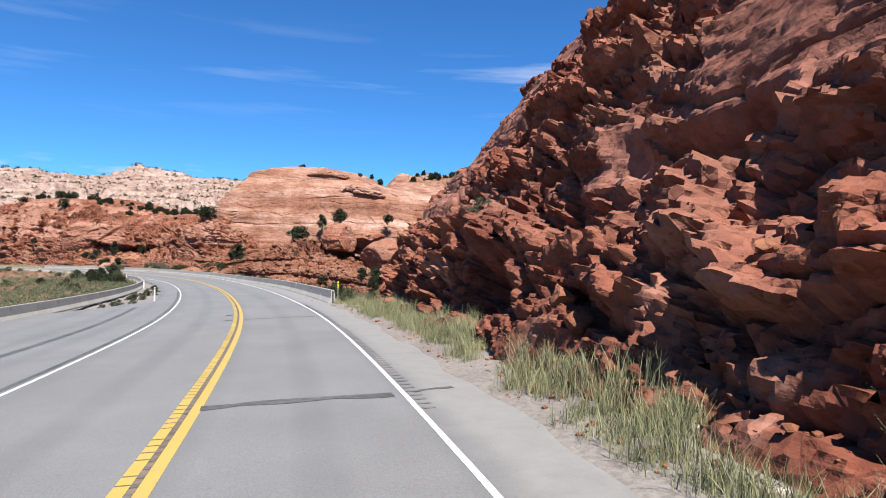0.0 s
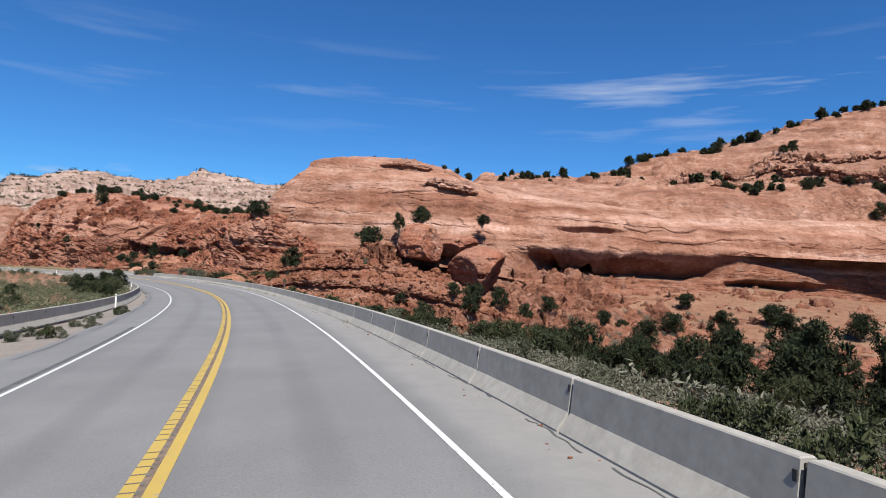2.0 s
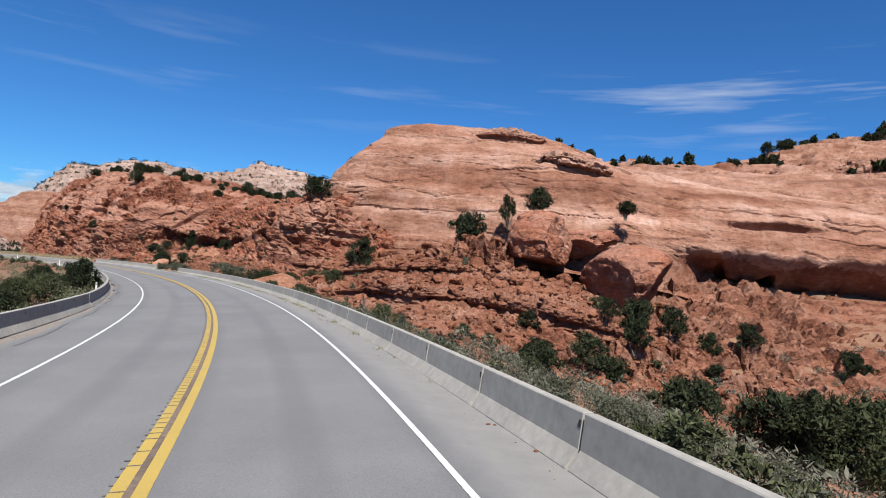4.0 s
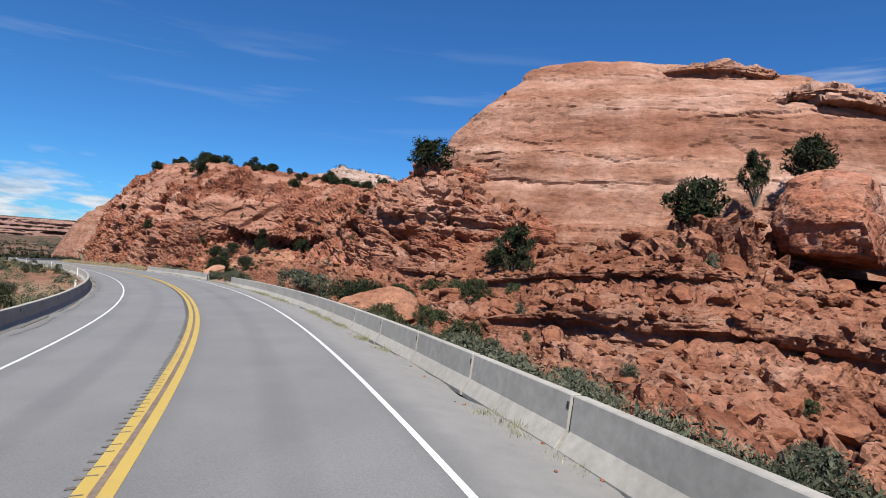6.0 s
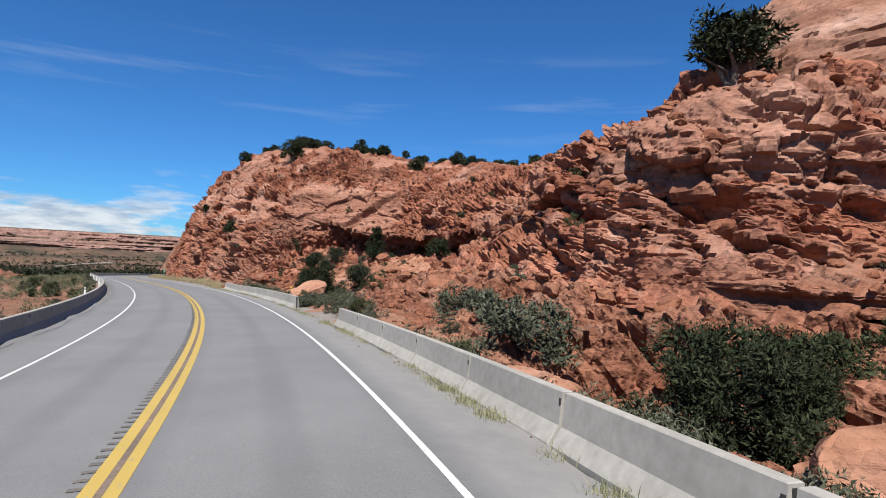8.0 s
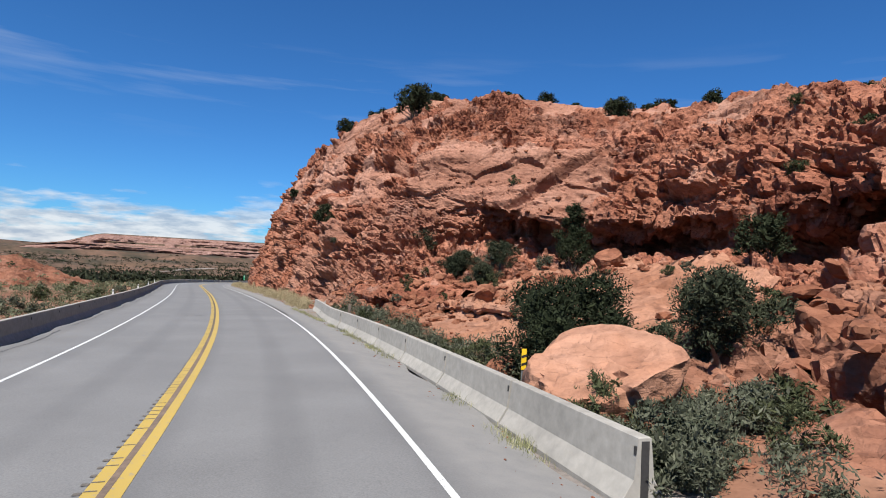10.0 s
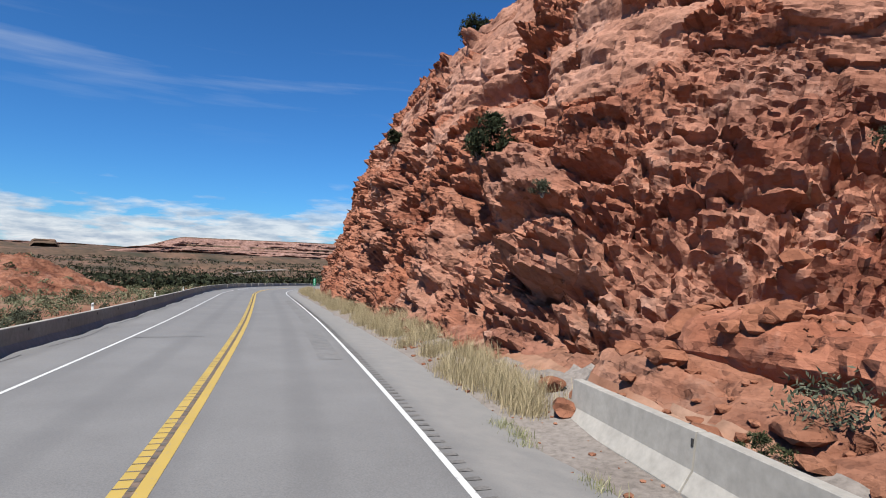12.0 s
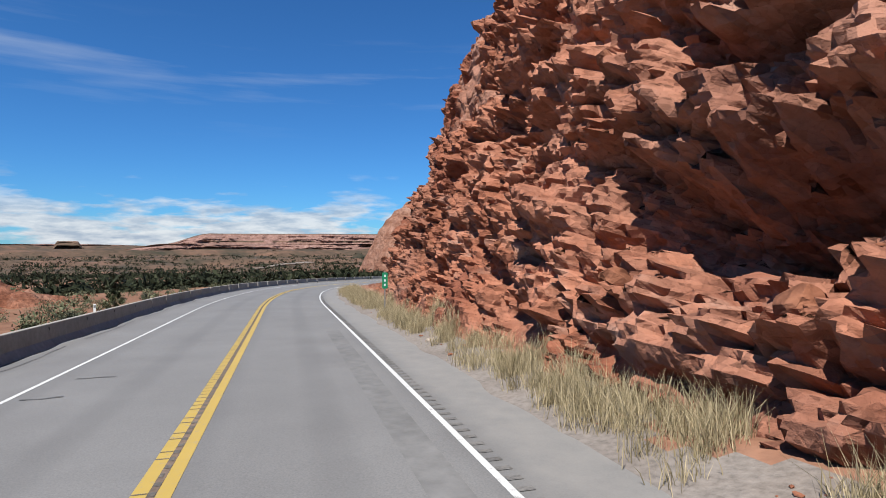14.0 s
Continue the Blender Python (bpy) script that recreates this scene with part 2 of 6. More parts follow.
def asphalt_material():
    m, make, sh = material("asphalt")
    pos = place_of(make)
    grain = noise_of(make, pos, 38.0, 3, 0.7)
    patch = noise_of(make, pos, 0.35, 5, 0.6)
    col = ramp_node(make, patch, [(0.30, (0.122, 0.119, 0.116)), (0.70, (0.152, 0.149, 0.145))])
    col = mix_node(make, 0.9, col, ramp_node(make, grain, [(0.3, (0.78, 0.78, 0.78)), (0.7, (1.2, 1.2, 1.2))]), "MULTIPLY")
    # wheel tracks, from the distance across the road kept in the mesh
    across = make("ShaderNodeAttribute")
    across.attribute_name = "across"
    wave = math_node(make, "SINE", math_node(make, "MULTIPLY", across.outputs["Fac"], 3.49))
    soft = noise_of(make, pos, 0.15, 3)
    track = math_node(make, "MULTIPLY", ramp_node(make, wave, [(0.2, 0.0), (0.9, 1.0)]), soft)
    col = mix_node(make, math_node(make, "MULTIPLY", track, 0.55), col, (0.084, 0.082, 0.081))
    tar = ramp_node(make, noise_of(make, pos, 0.8, 6, 0.7), [(0.68, 0.0), (0.76, 0.55)])
    col = mix_node(make, tar, col, (0.096, 0.094, 0.092))
    # dust and fine grit on the shoulder beyond the white line
    edge = math_node(make, "ADD", across.outputs["Fac"], math_node(make, "MULTIPLY", noise_of(make, pos, 0.9, 4, 0.6), 0.7))
    dust = math_node(make, "MULTIPLY", ramp_node(make, math_node(make, "MULTIPLY", edge, 0.2), [(0.50, 0.0), (0.62, 1.0)]), ramp_node(make, noise_of(make, pos, 2.2, 5, 0.65), [(0.3, 0.35), (0.7, 0.9)]))
    col = mix_node(make, dust, col, (0.196, 0.186, 0.172))
    link(col, sh.inputs["Base Color"])
    sh.inputs["Roughness"].default_value = 0.82
    relief(make, sh, grain, 0.4, 0.006)
    return m


def paint_material(name, colour, worn):
    m, make, sh = material(name)
    pos = place_of(make)
    n = noise_of(make, pos, 9.0, 6, 0.75)
    fleck = ramp_node(make, n, [(worn - 0.06, 0.0), (worn + 0.05, 1.0)])
    n2 = noise_of(make, pos, 0.9, 3)
    col = mix_node(make, ramp_node(make, n2, [(0.3, 0.0), (0.7, 0.35)]), (*colour, 1), tuple(0.72 * c for c in colour))
    link(mix_node(make, fleck, col, (0.20, 0.19, 0.18)), sh.inputs["Base Color"])
    sh.inputs["Roughness"].default_value = 0.6
    return m


ASPHALT = asphalt_material()
YELLOW = paint_material("yellow_paint", (0.376, 0.260, 0.056), 0.64)
WHITE = paint_material("white_paint", (0.512, 0.512, 0.496), 0.64)


# ---- noise for shaping rock ----
def hashed(i, j, k, seed):
    h = (i * 374761393 + j * 668265263 + k * 1440662683 + seed * 974634541) & 0xFFFFFFFF
    h = ((h ^ (h >> 13)) * 1274126177) & 0xFFFFFFFF
    h = ((h ^ (h >> 16)) * 2246822519) & 0xFFFFFFFF
    return ((h ^ (h >> 15)) & 0xFFFFFF).astype(np.float32) / 16777216.0


def value_noise(p, seed):
    b = np.floor(p).astype(np.int64)
    f = (p - b).astype(np.float32)
    f = f * f * (3 - 2 * f)
    total = 0
    for dx in (0, 1):
        for dy in (0, 1):
            for dz in (0, 1):
                w = (f[:, 0] if dx else 1 - f[:, 0]) * (f[:, 1] if dy else 1 - f[:, 1]) * (f[:, 2] if dz else 1 - f[:, 2])
                total = total + w * hashed(b[:, 0] + dx, b[:, 1] + dy, b[:, 2] + dz, seed)
    return total * 2 - 1


def fbm(p, seed, octaves=4):
    total, amp = 0, 1.0
    for o in range(octaves):
        total = total + amp * value_noise(p * (2.03 ** o), seed + o)
        amp *= 0.5
    return total


def blocks(p, seed):
    """Broken rock: cells that each stand out by their own amount and tilt their own way, with joints between."""
    b = np.floor(p).astype(np.int64)
    best = np.full(len(p), 9.0, np.float32)
    second = best.copy()
    out = np.zeros(len(p), np.float32)
    for dx in (-1, 0, 1):
        for dy in (-1, 0, 1):
            for dz in (-1, 0, 1):
                i, j, k = b[:, 0] + dx, b[:, 1] + dy, b[:, 2] + dz
                hx, hy, hz = hashed(i, j, k, seed), hashed(i, j, k, seed + 1), hashed(i, j, k, seed + 2)
                rx = (p[:, 0] - i - 0.1 - 0.8 * hx).astype(np.float32)
                ry = (p[:, 1] - j - 0.1 - 0.8 * hy).astype(np.float32)
                rz = (p[:, 2] - k - 0.1 - 0.8 * hz).astype(np.float32)
                d = (np.abs(rx) ** 3 + np.abs(ry) ** 3 + np.abs(rz) ** 3) ** (1 / 3)
                ha, hb = hashed(i, j, k, seed + 3), hashed(i, j, k, seed + 4)
                hc = (hx * 7.31 + hy * 3.17) % 1.0
                face = (ha * 2 - 1) + 0.75 * ((hb * 2 - 1) * rx + (hc * 2 - 1) * ry + (hz * 2 - 1) * rz)
                near = d < best
                second = np.where(near, best, np.minimum(second, d))
                out = np.where(near, face, out)
                best = np.where(near, d, best)
    return out, second - best


def fracture(u, z, seed, bed, width, lost=0.15):
    """Layered rock: beds in z broken into blocks along u. How far each block stands out, its joints, and the seam under it."""
    zz = z / bed + 0.35 * value_noise(np.stack([z / (1.7 * bed), u / (14 * width), 0 * z], 1), seed + 8)
    k = np.floor(zz).astype(np.int64)
    f = (zz - k).astype(np.float32)
    hk = hashed(k, k * 0 + 7, k * 0 + 3, seed)
    w = width * (0.55 + 0.95 * hk)
    g = u / w + 13.7 * hashed(k, k * 0 + 11, k * 0 + 5, seed + 1) + (hk - 0.5) * 1.1 * f
    j = np.floor(g).astype(np.int64)
    r = (g - j).astype(np.float32)
    h = lambda n: hashed(k, j, k * 0 + n, seed + 2)
    # half of the blocks are split once more
    halves = h(5) < 0.5
    f2 = np.where(halves, (f * 2) % 1.0, f)
    sub = np.where(halves & (f > 0.5), 1, 0)
    a = hashed(k, j, sub, seed + 3) * 2 - 1
    gone = (h(6) < lost) & (f > 0.1)
    out = a + 1.0 * (h(8) - 0.5) * (r - 0.5) + 0.9 * (h(9) - 0.35) * (f2 - 0.5) - 1.7 * gone
    joint = np.exp(-(np.minimum(r, 1 - r) * w / (0.09 * bed + 0.03)) ** 2)
    seam = np.exp(-(f2 / 0.2) ** 2)
    return out, joint, seam


def smooth(x, lo, hi):
    t = np.clip((x - lo) / (hi - lo), 0, 1)
    return t * t * (3 - 2 * t)


# ---- the road's line ----
RS = np.arange(-60.0, 420.5, 0.5)
HEAD_S = [-60, 0, 20, 40, 60, 80, 100, 120, 140, 160, 180, 200, 220, 240, 275, 300, 340, 420]
HEAD_A = [10, 13.87, 16.97, 20.97, 23.81, 26.63, 31.31, 36.92, 42.34, 46.96, 51.59, 55.7, 57.71, 58.74, 59.0, 53, 32, 5]
heading = np.radians(np.interp(RS, HEAD_S, HEAD_A))
TX, TY = -np.sin(heading), np.cos(heading)
RX = np.concatenate(([0], np.cumsum((TX[1:] + TX[:-1]) * 0.25)))
RY = np.concatenate(([0], np.cumsum((TY[1:] + TY[:-1]) * 0.25)))
start = int(60 / 0.5)
RX, RY = RX - RX[start], RY - RY[start]
RZ = np.interp(RS, [-60, 0, 40, 80, 120, 160, 200, 240, 280, 340, 420], [2.5, 0.03, -1.75, -3.28, -4.52, -5.56, -6.57, -7.89, -9.2, -11.5, -14.5])
kern = np.exp(-0.5 * (np.arange(-40, 41) / 14.0) ** 2)
RZ = np.convolve(np.pad(RZ, 40, mode="reflect", reflect_type="odd"), kern / kern.sum(), "valid")
BANK = np.interp(RS, [-60, 0, 30, 60, 140, 188, 214, 260, 420], [0.0, 0.012, 0.045, 0.055, 0.06, 0.03, 0.014, 0.01, -0.03])
# the lane wanders a little under the line of travel
SHIFT = np.interp(RS, [-60, 0, 28, 46, 88, 114, 140, 188, 214, 240, 420], [-0.14, -0.14, 0.22, 0.27, 0.22, -0.05, -0.05, -0.12, -0.05, 0.15, 0.15])
SHIFT = np.convolve(np.pad(SHIFT, 40, mode="edge"), kern / kern.sum(), "valid")


def at_road(s, d, up=0.0):
    """World places at s metres along the lane and d metres to its right, up metres over the banked road."""
    s = np.asarray(s, float)
    d = np.asarray(d, float) + np.interp(s, RS, SHIFT)
    tx, ty = np.interp(s, RS, TX), np.interp(s, RS, TY)
    x = np.interp(s, RS, RX) + d * ty
    y = np.interp(s, RS, RY) - d * tx
    z = np.interp(s, RS, RZ) + 0.03 + np.interp(s, RS, BANK) * np.clip(d, -9, 5) + up
    # the shoulder falls away past the white line
    z = z - 0.23 * smooth(d, 2.5, 4.0) * smooth(s, 50, 96) * (1 - smooth(s, 214, 226))
    return np.stack(np.broadcast_arrays(x, y, z), -1)


def road_coords(x, y):
    """The s and d of places in plan, by the nearest point of the lane's line."""
    step = slice(0, None, 4)
    px, py, tx, ty, rs = RX[step], RY[step], TX[step], TY[step], RS[step]
    s, d = np.empty(len(x)), np.empty(len(x))
    for c in range(0, len(x), 20000):
        dx, dy = x[c:c + 20000, None] - px, y[c:c + 20000, None] - py
        i = np.argmin(dx * dx + dy * dy, 1)
        r = np.arange(len(i))
        along = dx[r, i] * tx[i] + dy[r, i] * ty[i]
        s[c:c + 20000] = rs[i] + along
        d[c:c + 20000] = dx[r, i] * ty[i] - dy[r, i] * tx[i]
    return s, d


# ---- mesh helpers ----
def mesh_of(name, verts, faces, mat, shade=False):
    me = bpy.data.meshes.new(name)
    verts, faces = np.asarray(verts, np.float32), np.asarray(faces, np.int32)
    n = faces.shape[1]
    me.vertices.add(len(verts))
    me.vertices.foreach_set("co", verts.ravel())
    me.loops.add(faces.size)
    me.loops.foreach_set("vertex_index", faces.ravel())
    me.polygons.add(len(faces))
    me.polygons.foreach_set("loop_start", np.arange(0, faces.size, n, dtype=np.int32))
    me.polygons.foreach_set("use_smooth", np.full(len(faces), bool(shade)))
    me.update(calc_edges=True)
    me.validate()
    if shade == "edges":
        me.set_sharp_from_angle(angle=radians(16))
    if mat:
        me.materials.append(mat)
    return me


def grid_faces(a, b, flip=False, wrap=False):
    i = np.arange(a if wrap else a - 1)[:, None]
    j = np.arange(b - 1)[None, :]
    i2 = (i + 1) % a
    q = np.stack(np.broadcast_arrays(i * b + j, i2 * b + j, i2 * b + j + 1, i * b + j + 1), -1).reshape(-1, 4)
    return q[:, ::-1] if flip else q


def part(name, bm, mat, parent=None, label=""):
    me = bpy.data.meshes.new(name)
    bm.to_mesh(me)
    bm.free()
    me.materials.append(mat)
    ob = new(name, me)
    ob.parent = parent
    return tagged(ob, label)


def ribbon(name, s0, s1, d0, d1, up, mat, step=1.0, cols=1, parent=None):
    """A strip laid along the road."""
    s = np.linspace(s0, s1, max(2, int((s1 - s0) / step) + 1))
    u = np.linspace(0, 1, cols + 1)
    lo = d0(s) if callable(d0) else np.full(len(s), d0)
    hi = d1(s) if callable(d1) else np.full(len(s), d1)
    d = lo[:, None] + (hi - lo)[:, None] * u
    v = at_road(s[:, None] + 0 * d, d, up)
    me = mesh_of(name, v.reshape(-1, 3), grid_faces(len(s), cols + 1, True), mat, True)
    me.attributes.new("across", "FLOAT", "POINT").data.foreach_set("value", d.astype(np.float32).ravel())
    ob = new(name, me)
    ob.parent = parent
    return ob


# ---- the land ----
APRON_D = [3.0, 5, 12, 20, 30, 45, 70, 110]
APRON_S = [-60, 28, 45, 80, 110, 128, 145, 160, 172, 190, 205, 218, 240, 420]
APRON_NEAR = [
    [-0.10, 0.25, 1.0, 2.0, 3.0, 4.0, 4.0, 4.0],
    [-0.10, 0.20, 0.0, -1.0, -2.0, -4.0, -5.0, -5.0],
    [-0.10, -0.20, -1.5, -3.5, -5.0, -6.5, -7.5, -7.0],
    [-0.10, -0.30, -2.0, -5.0, -7.0, -8.0, -8.0, -7.0],
    [-0.10, -0.30, -1.5, -4.0, -6.0, -7.0, -7.0, 0.0],
    [-0.10, -0.40, -1.7, -2.4, -1.0, -1.0, 4.0, 5.0],
    [-0.10, -0.45, -1.5, 0.7, 4.0, 6.0, 6.0, 6.0],
]
APRON_PAST = [
    [-0.10, -0.35, -0.7, 2.6, 5.0, 6.0, 6.0, 6.0],
    [-0.10, 0.2, 2.4, 3.4, 4.5, 5.0, 5.0, 5.0],
    [-0.10, -0.25, 1.1, 3.0, 4.2, 5.0, 5.0, 5.0],
    [-0.10, -0.20, 1.3, 3.2, 4.2, 4.6, 4.6, 4.6],
    [-0.10, 0.15, 1.8, 2.6, 3.0, 3.0, 3.0, 3.0],
    [-0.10, 0.25, 0.5, 1.0, 1.0, 1.0, 1.0, 1.0],
    [-0.10, 0.25, 0.5, 1.0, 1.0, 1.0, 1.0, 1.0],
]
APRON_Z = np.array(APRON_NEAR + APRON_PAST)
fine_s = np.linspace(-60, 420, 481)
rows_s = np.stack([np.interp(fine_s, APRON_S, APRON_Z[:, j]) for j in range(len(APRON_D))], 1)
ks = np.exp(-0.5 * (np.arange(-12, 13) / 5.0) ** 2)
rows_s = np.stack([np.convolve(np.pad(rows_s[:, j], 12, mode="edge"), ks / ks.sum(), "valid") for j in range(len(APRON_D))], 1)


def apron_height(s, d):
    """Height of the ground to the right of the road over the road's line."""
    j = np.clip(np.searchsorted(APRON_D, d) - 1, 0, len(APRON_D) - 2)
    dd = np.array(APRON_D)
    u = np.clip((d - dd[j]) / (dd[j + 1] - dd[j]), 0, 1)
    f = np.clip(s + 60, 0, 479.99)
    i = f.astype(int)
    w = f - i
    lo = rows_s[i, j] * (1 - w) + rows_s[i + 1, j] * w
    hi = rows_s[i, j + 1] * (1 - w) + rows_s[i + 1, j + 1] * w
    knoll = 4.2 * np.exp(-((s - 141) / 6.5) ** 2 - ((d - 36) / 6.5) ** 2)
    return lo + (hi - lo) * u + knoll


def left_height(s, d):
    """Height of the ground to the left of the road (d below 0) over the road's line."""
    a = -d
    z = np.interp(a, [5, 9, 14, 25, 60, 120, 200, 400], [-0.10, -0.25, -0.6, -1.0, -3.5, -8.0, -12.0, -16.0])
    return z


def land(x, y):
    s, d = road_coords(x, y)
    sc = np.clip(s, -60, 420)
    zr = np.where(d > 0, apron_height(sc, np.clip(d, 3, 110)), left_height(sc, np.clip(d, -400, -5)))
    z = np.interp(sc, RS, RZ) + np.interp(sc, RS, BANK) * np.clip(d, -9, 5) + zr
    cover = smooth(d, -30, -24) * (1 - smooth(d, 60, 95))
    z = z - 1.9 * cover * smooth(d, -30, 6) - 0.6 * cover
    # far country, seen from the road's end
    dx, dy = x + 140, y - 185
    r = np.hypot(dx, dy)
    p = np.stack([x, y, 0 * x], 1)
    wild = fbm(p / 140.0, 5, 5)
    far = np.interp(r, [0, 150, 320, 520, 640, 900, 1300, 1800, 4600], [-8, -13, -19, -21, -17, -13, -8, -8, -6])
    far = far + 4.5 * wild * smooth(r, 120, 500)
    step = far + 2.2 * np.sign(np.sin(far * 0.9)) * smooth(r, 420, 700)
    blend = smooth(r, 110, 260) * smooth(-d, 30, 110)
    z = z * (1 - blend) + step * blend
    return z + 0.25 * fbm(p / 9.0, 21, 4) * smooth(np.abs(d), 12, 30)


radii = np.concatenate((np.linspace(0, 250, 126), 250 * (4600 / 250) ** (np.arange(1, 121) / 120)))
angles = np.linspace(0, 2 * np.pi, 520, endpoint=False)
gx = -90 + radii[None, :] * np.cos(angles)[:, None]
gy = 120 + radii[None, :] * np.sin(angles)[:, None]
gz = land(gx.ravel(), gy.ravel())
ground_mesh = mesh_of("ground", np.stack([gx.ravel(), gy.ravel(), gz], 1), grid_faces(520, len(radii), True, True), DIRT, True)
ground_mesh.materials.append(SCRUBLAND)
fx, fy, _ = gx[:, :-1].ravel(), gy[:, :-1].ravel(), gz.reshape(gx.shape)[:, :-1].ravel()
fr = np.hypot(fx + 140, fy - 185)
mottle = fbm(np.stack([fx, fy, 0 * fx], 1) / 60.0, 15, 4)
kind = np.where(fr + 60 * mottle > 230, 1, 0)
ground_mesh.polygons.foreach_set("material_index", kind.astype(np.int32))
ground = new("ground", ground_mesh)
tagged(ground, "red desert ground with scrub reaching the horizon", "ground", kind="structure")


# ---- road ----
def pavement_edge(s):
    wide = smooth(s, 33, 40) * (1 - smooth(s, 224, 238))
    return 3.55 + 0.45 * wide + 0.10 * np.sin(s * 0.9) + 0.06 * np.sin(s * 2.3 + 1)


def left_edge(s):
    return -7.1 - 5.9 * (1 - smooth(s, 36, 54)) - 0.1 * np.sin(s * 0.7) - 0.05 * np.sin(s * 1.9)


road = tagged(ribbon("road", -60, 418, left_edge, pavement_edge, 0.0, ASPHALT, 0.5, 14), "grey worn asphalt road curving downhill", "road", kind="structure")
for name, d, w, mat in (("yellow_line", -1.630, 0.165, YELLOW), ("yellow_line", -1.375, 0.165, YELLOW), ("white_line", 2.12, 0.095, WHITE), ("white_line", -5.12, 0.095, WHITE)):
    ribbon(name, -60, 416, d - w / 2, d + w / 2, 0.005, mat, 1.0, 1, road)


def jersey_barrier():
    """One precast concrete barrier, its road face towards -y of its own axes."""
    prof = [(0, 0), (0, 0.08), (0.17, 0.33), (0.22, 0.80), (0.235, 0.815), (0.375, 0.815), (0.39, 0.80), (0.44, 0.33), (0.61, 0.08), (0.61, 0)]
    bm = bmesh.new()
    ends = []
    for x in (-1.895, -1.875, 1.875, 1.895):
        k = 0.012 if abs(x) > 1.88 else 0.0
        ends.append([bm.verts.new((x, min(max(y, k), 0.61 - k), min(z, 0.815 - k) - 0.05)) for y, z in prof])
    for a, b in zip(ends, ends[1:]):
        for i in range(len(prof)):
            bm.faces.new((a[i], a[(i + 1) % len(prof)], b[(i + 1) % len(prof)], b[i]))
    bm.faces.new(ends[0][::-1])
    bm.faces.new(ends[-1])
    bmesh.ops.recalc_face_normals(bm, faces=bm.faces[:])
    return bm


def box(bm, x0, y0, z0, x1, y1, z1):
    m = Matrix.LocRotScale(((x0 + x1) / 2, (y0 + y1) / 2, (z0 + z1) / 2), None, (x1 - x0, y1 - y0, z1 - z0))
    bmesh.ops.create_cube(bm, size=1, matrix=m)


def barrier_row(s0, s1, d_of, side, label, first=None):
    s = s0 + 1.905
    while s < s1:
        d = float(d_of(s))
        a, b = at_road(s - 1.8, d_of(s - 1.8)), at_road(s + 1.8, d_of(s + 1.8))
        v = Vector(b - a).normalized()
        right = v.cross(Vector((0, 0, 1))).normalized()
        y = -right if side < 0 else right
        x = v
        z = x.cross(y)
        if z.z < 0:
            x, z = -x, -z
        m = Matrix((x, y, z)).transposed().to_4x4()
        m.translation = at_road(s, d, -0.10 if side < 0 else 0.0)
        if first is None:
            first = new("concrete_barrier", None)
            part("body", jersey_barrier(), CONCRETE, first)
            # solid near-black block: the shade of an open lifting slot as colour
            bm = bmesh.new()
            box(bm, 1.84, 0.192, 0.56, 1.885, 0.30, 0.66)
            part("lifting_slot", bm, DARK, first, "near-black block for the shade in the lifting slot")
            bm = bmesh.new()
            box(bm, 1.90, 0.255, -0.02, 1.912, 0.355, 0.72)
            part("joint_filler", bm, DARK, first, "dark joint filler")
            first.matrix_basis = m
            tagged(first, label, "barrier", "roadside barriers")
        else:
            tagged(copy_thing(first, m), label)
        s += 3.81
    return first


DARK = plain_material("dark_joint", (0.024, 0.022, 0.021), 0.8)
right_face = lambda s: 3.95 - float(np.interp(s, RS, SHIFT))
first = barrier_row(36.7, 166, right_face, 1, "weathered grey concrete barrier along the road edge")
barrier_row(178, 216.5, lambda s: right_face(s) + 1.15 * float(smooth(s, 202, 218)), 1, "weathered grey concrete barrier below the rock cut", first)
LEFT_S, LEFT_D = [0, 14, 40, 60, 90, 110, 420], [-15, -14, -12.2, -10.6, -8.2, -7.3, -7.3]
barrier_row(14, 405, lambda s: float(np.interp(s, LEFT_S, LEFT_D)), -1, "weathered grey concrete barrier on the valley side", first)


# ---- rock ----
def terrace(z, step, sharp, wob):
    f = z / step + wob
    k = np.floor(f)
    t = f - k
    return (k + smooth(t, 0.5 - sharp, 0.5 + sharp) - wob) * step


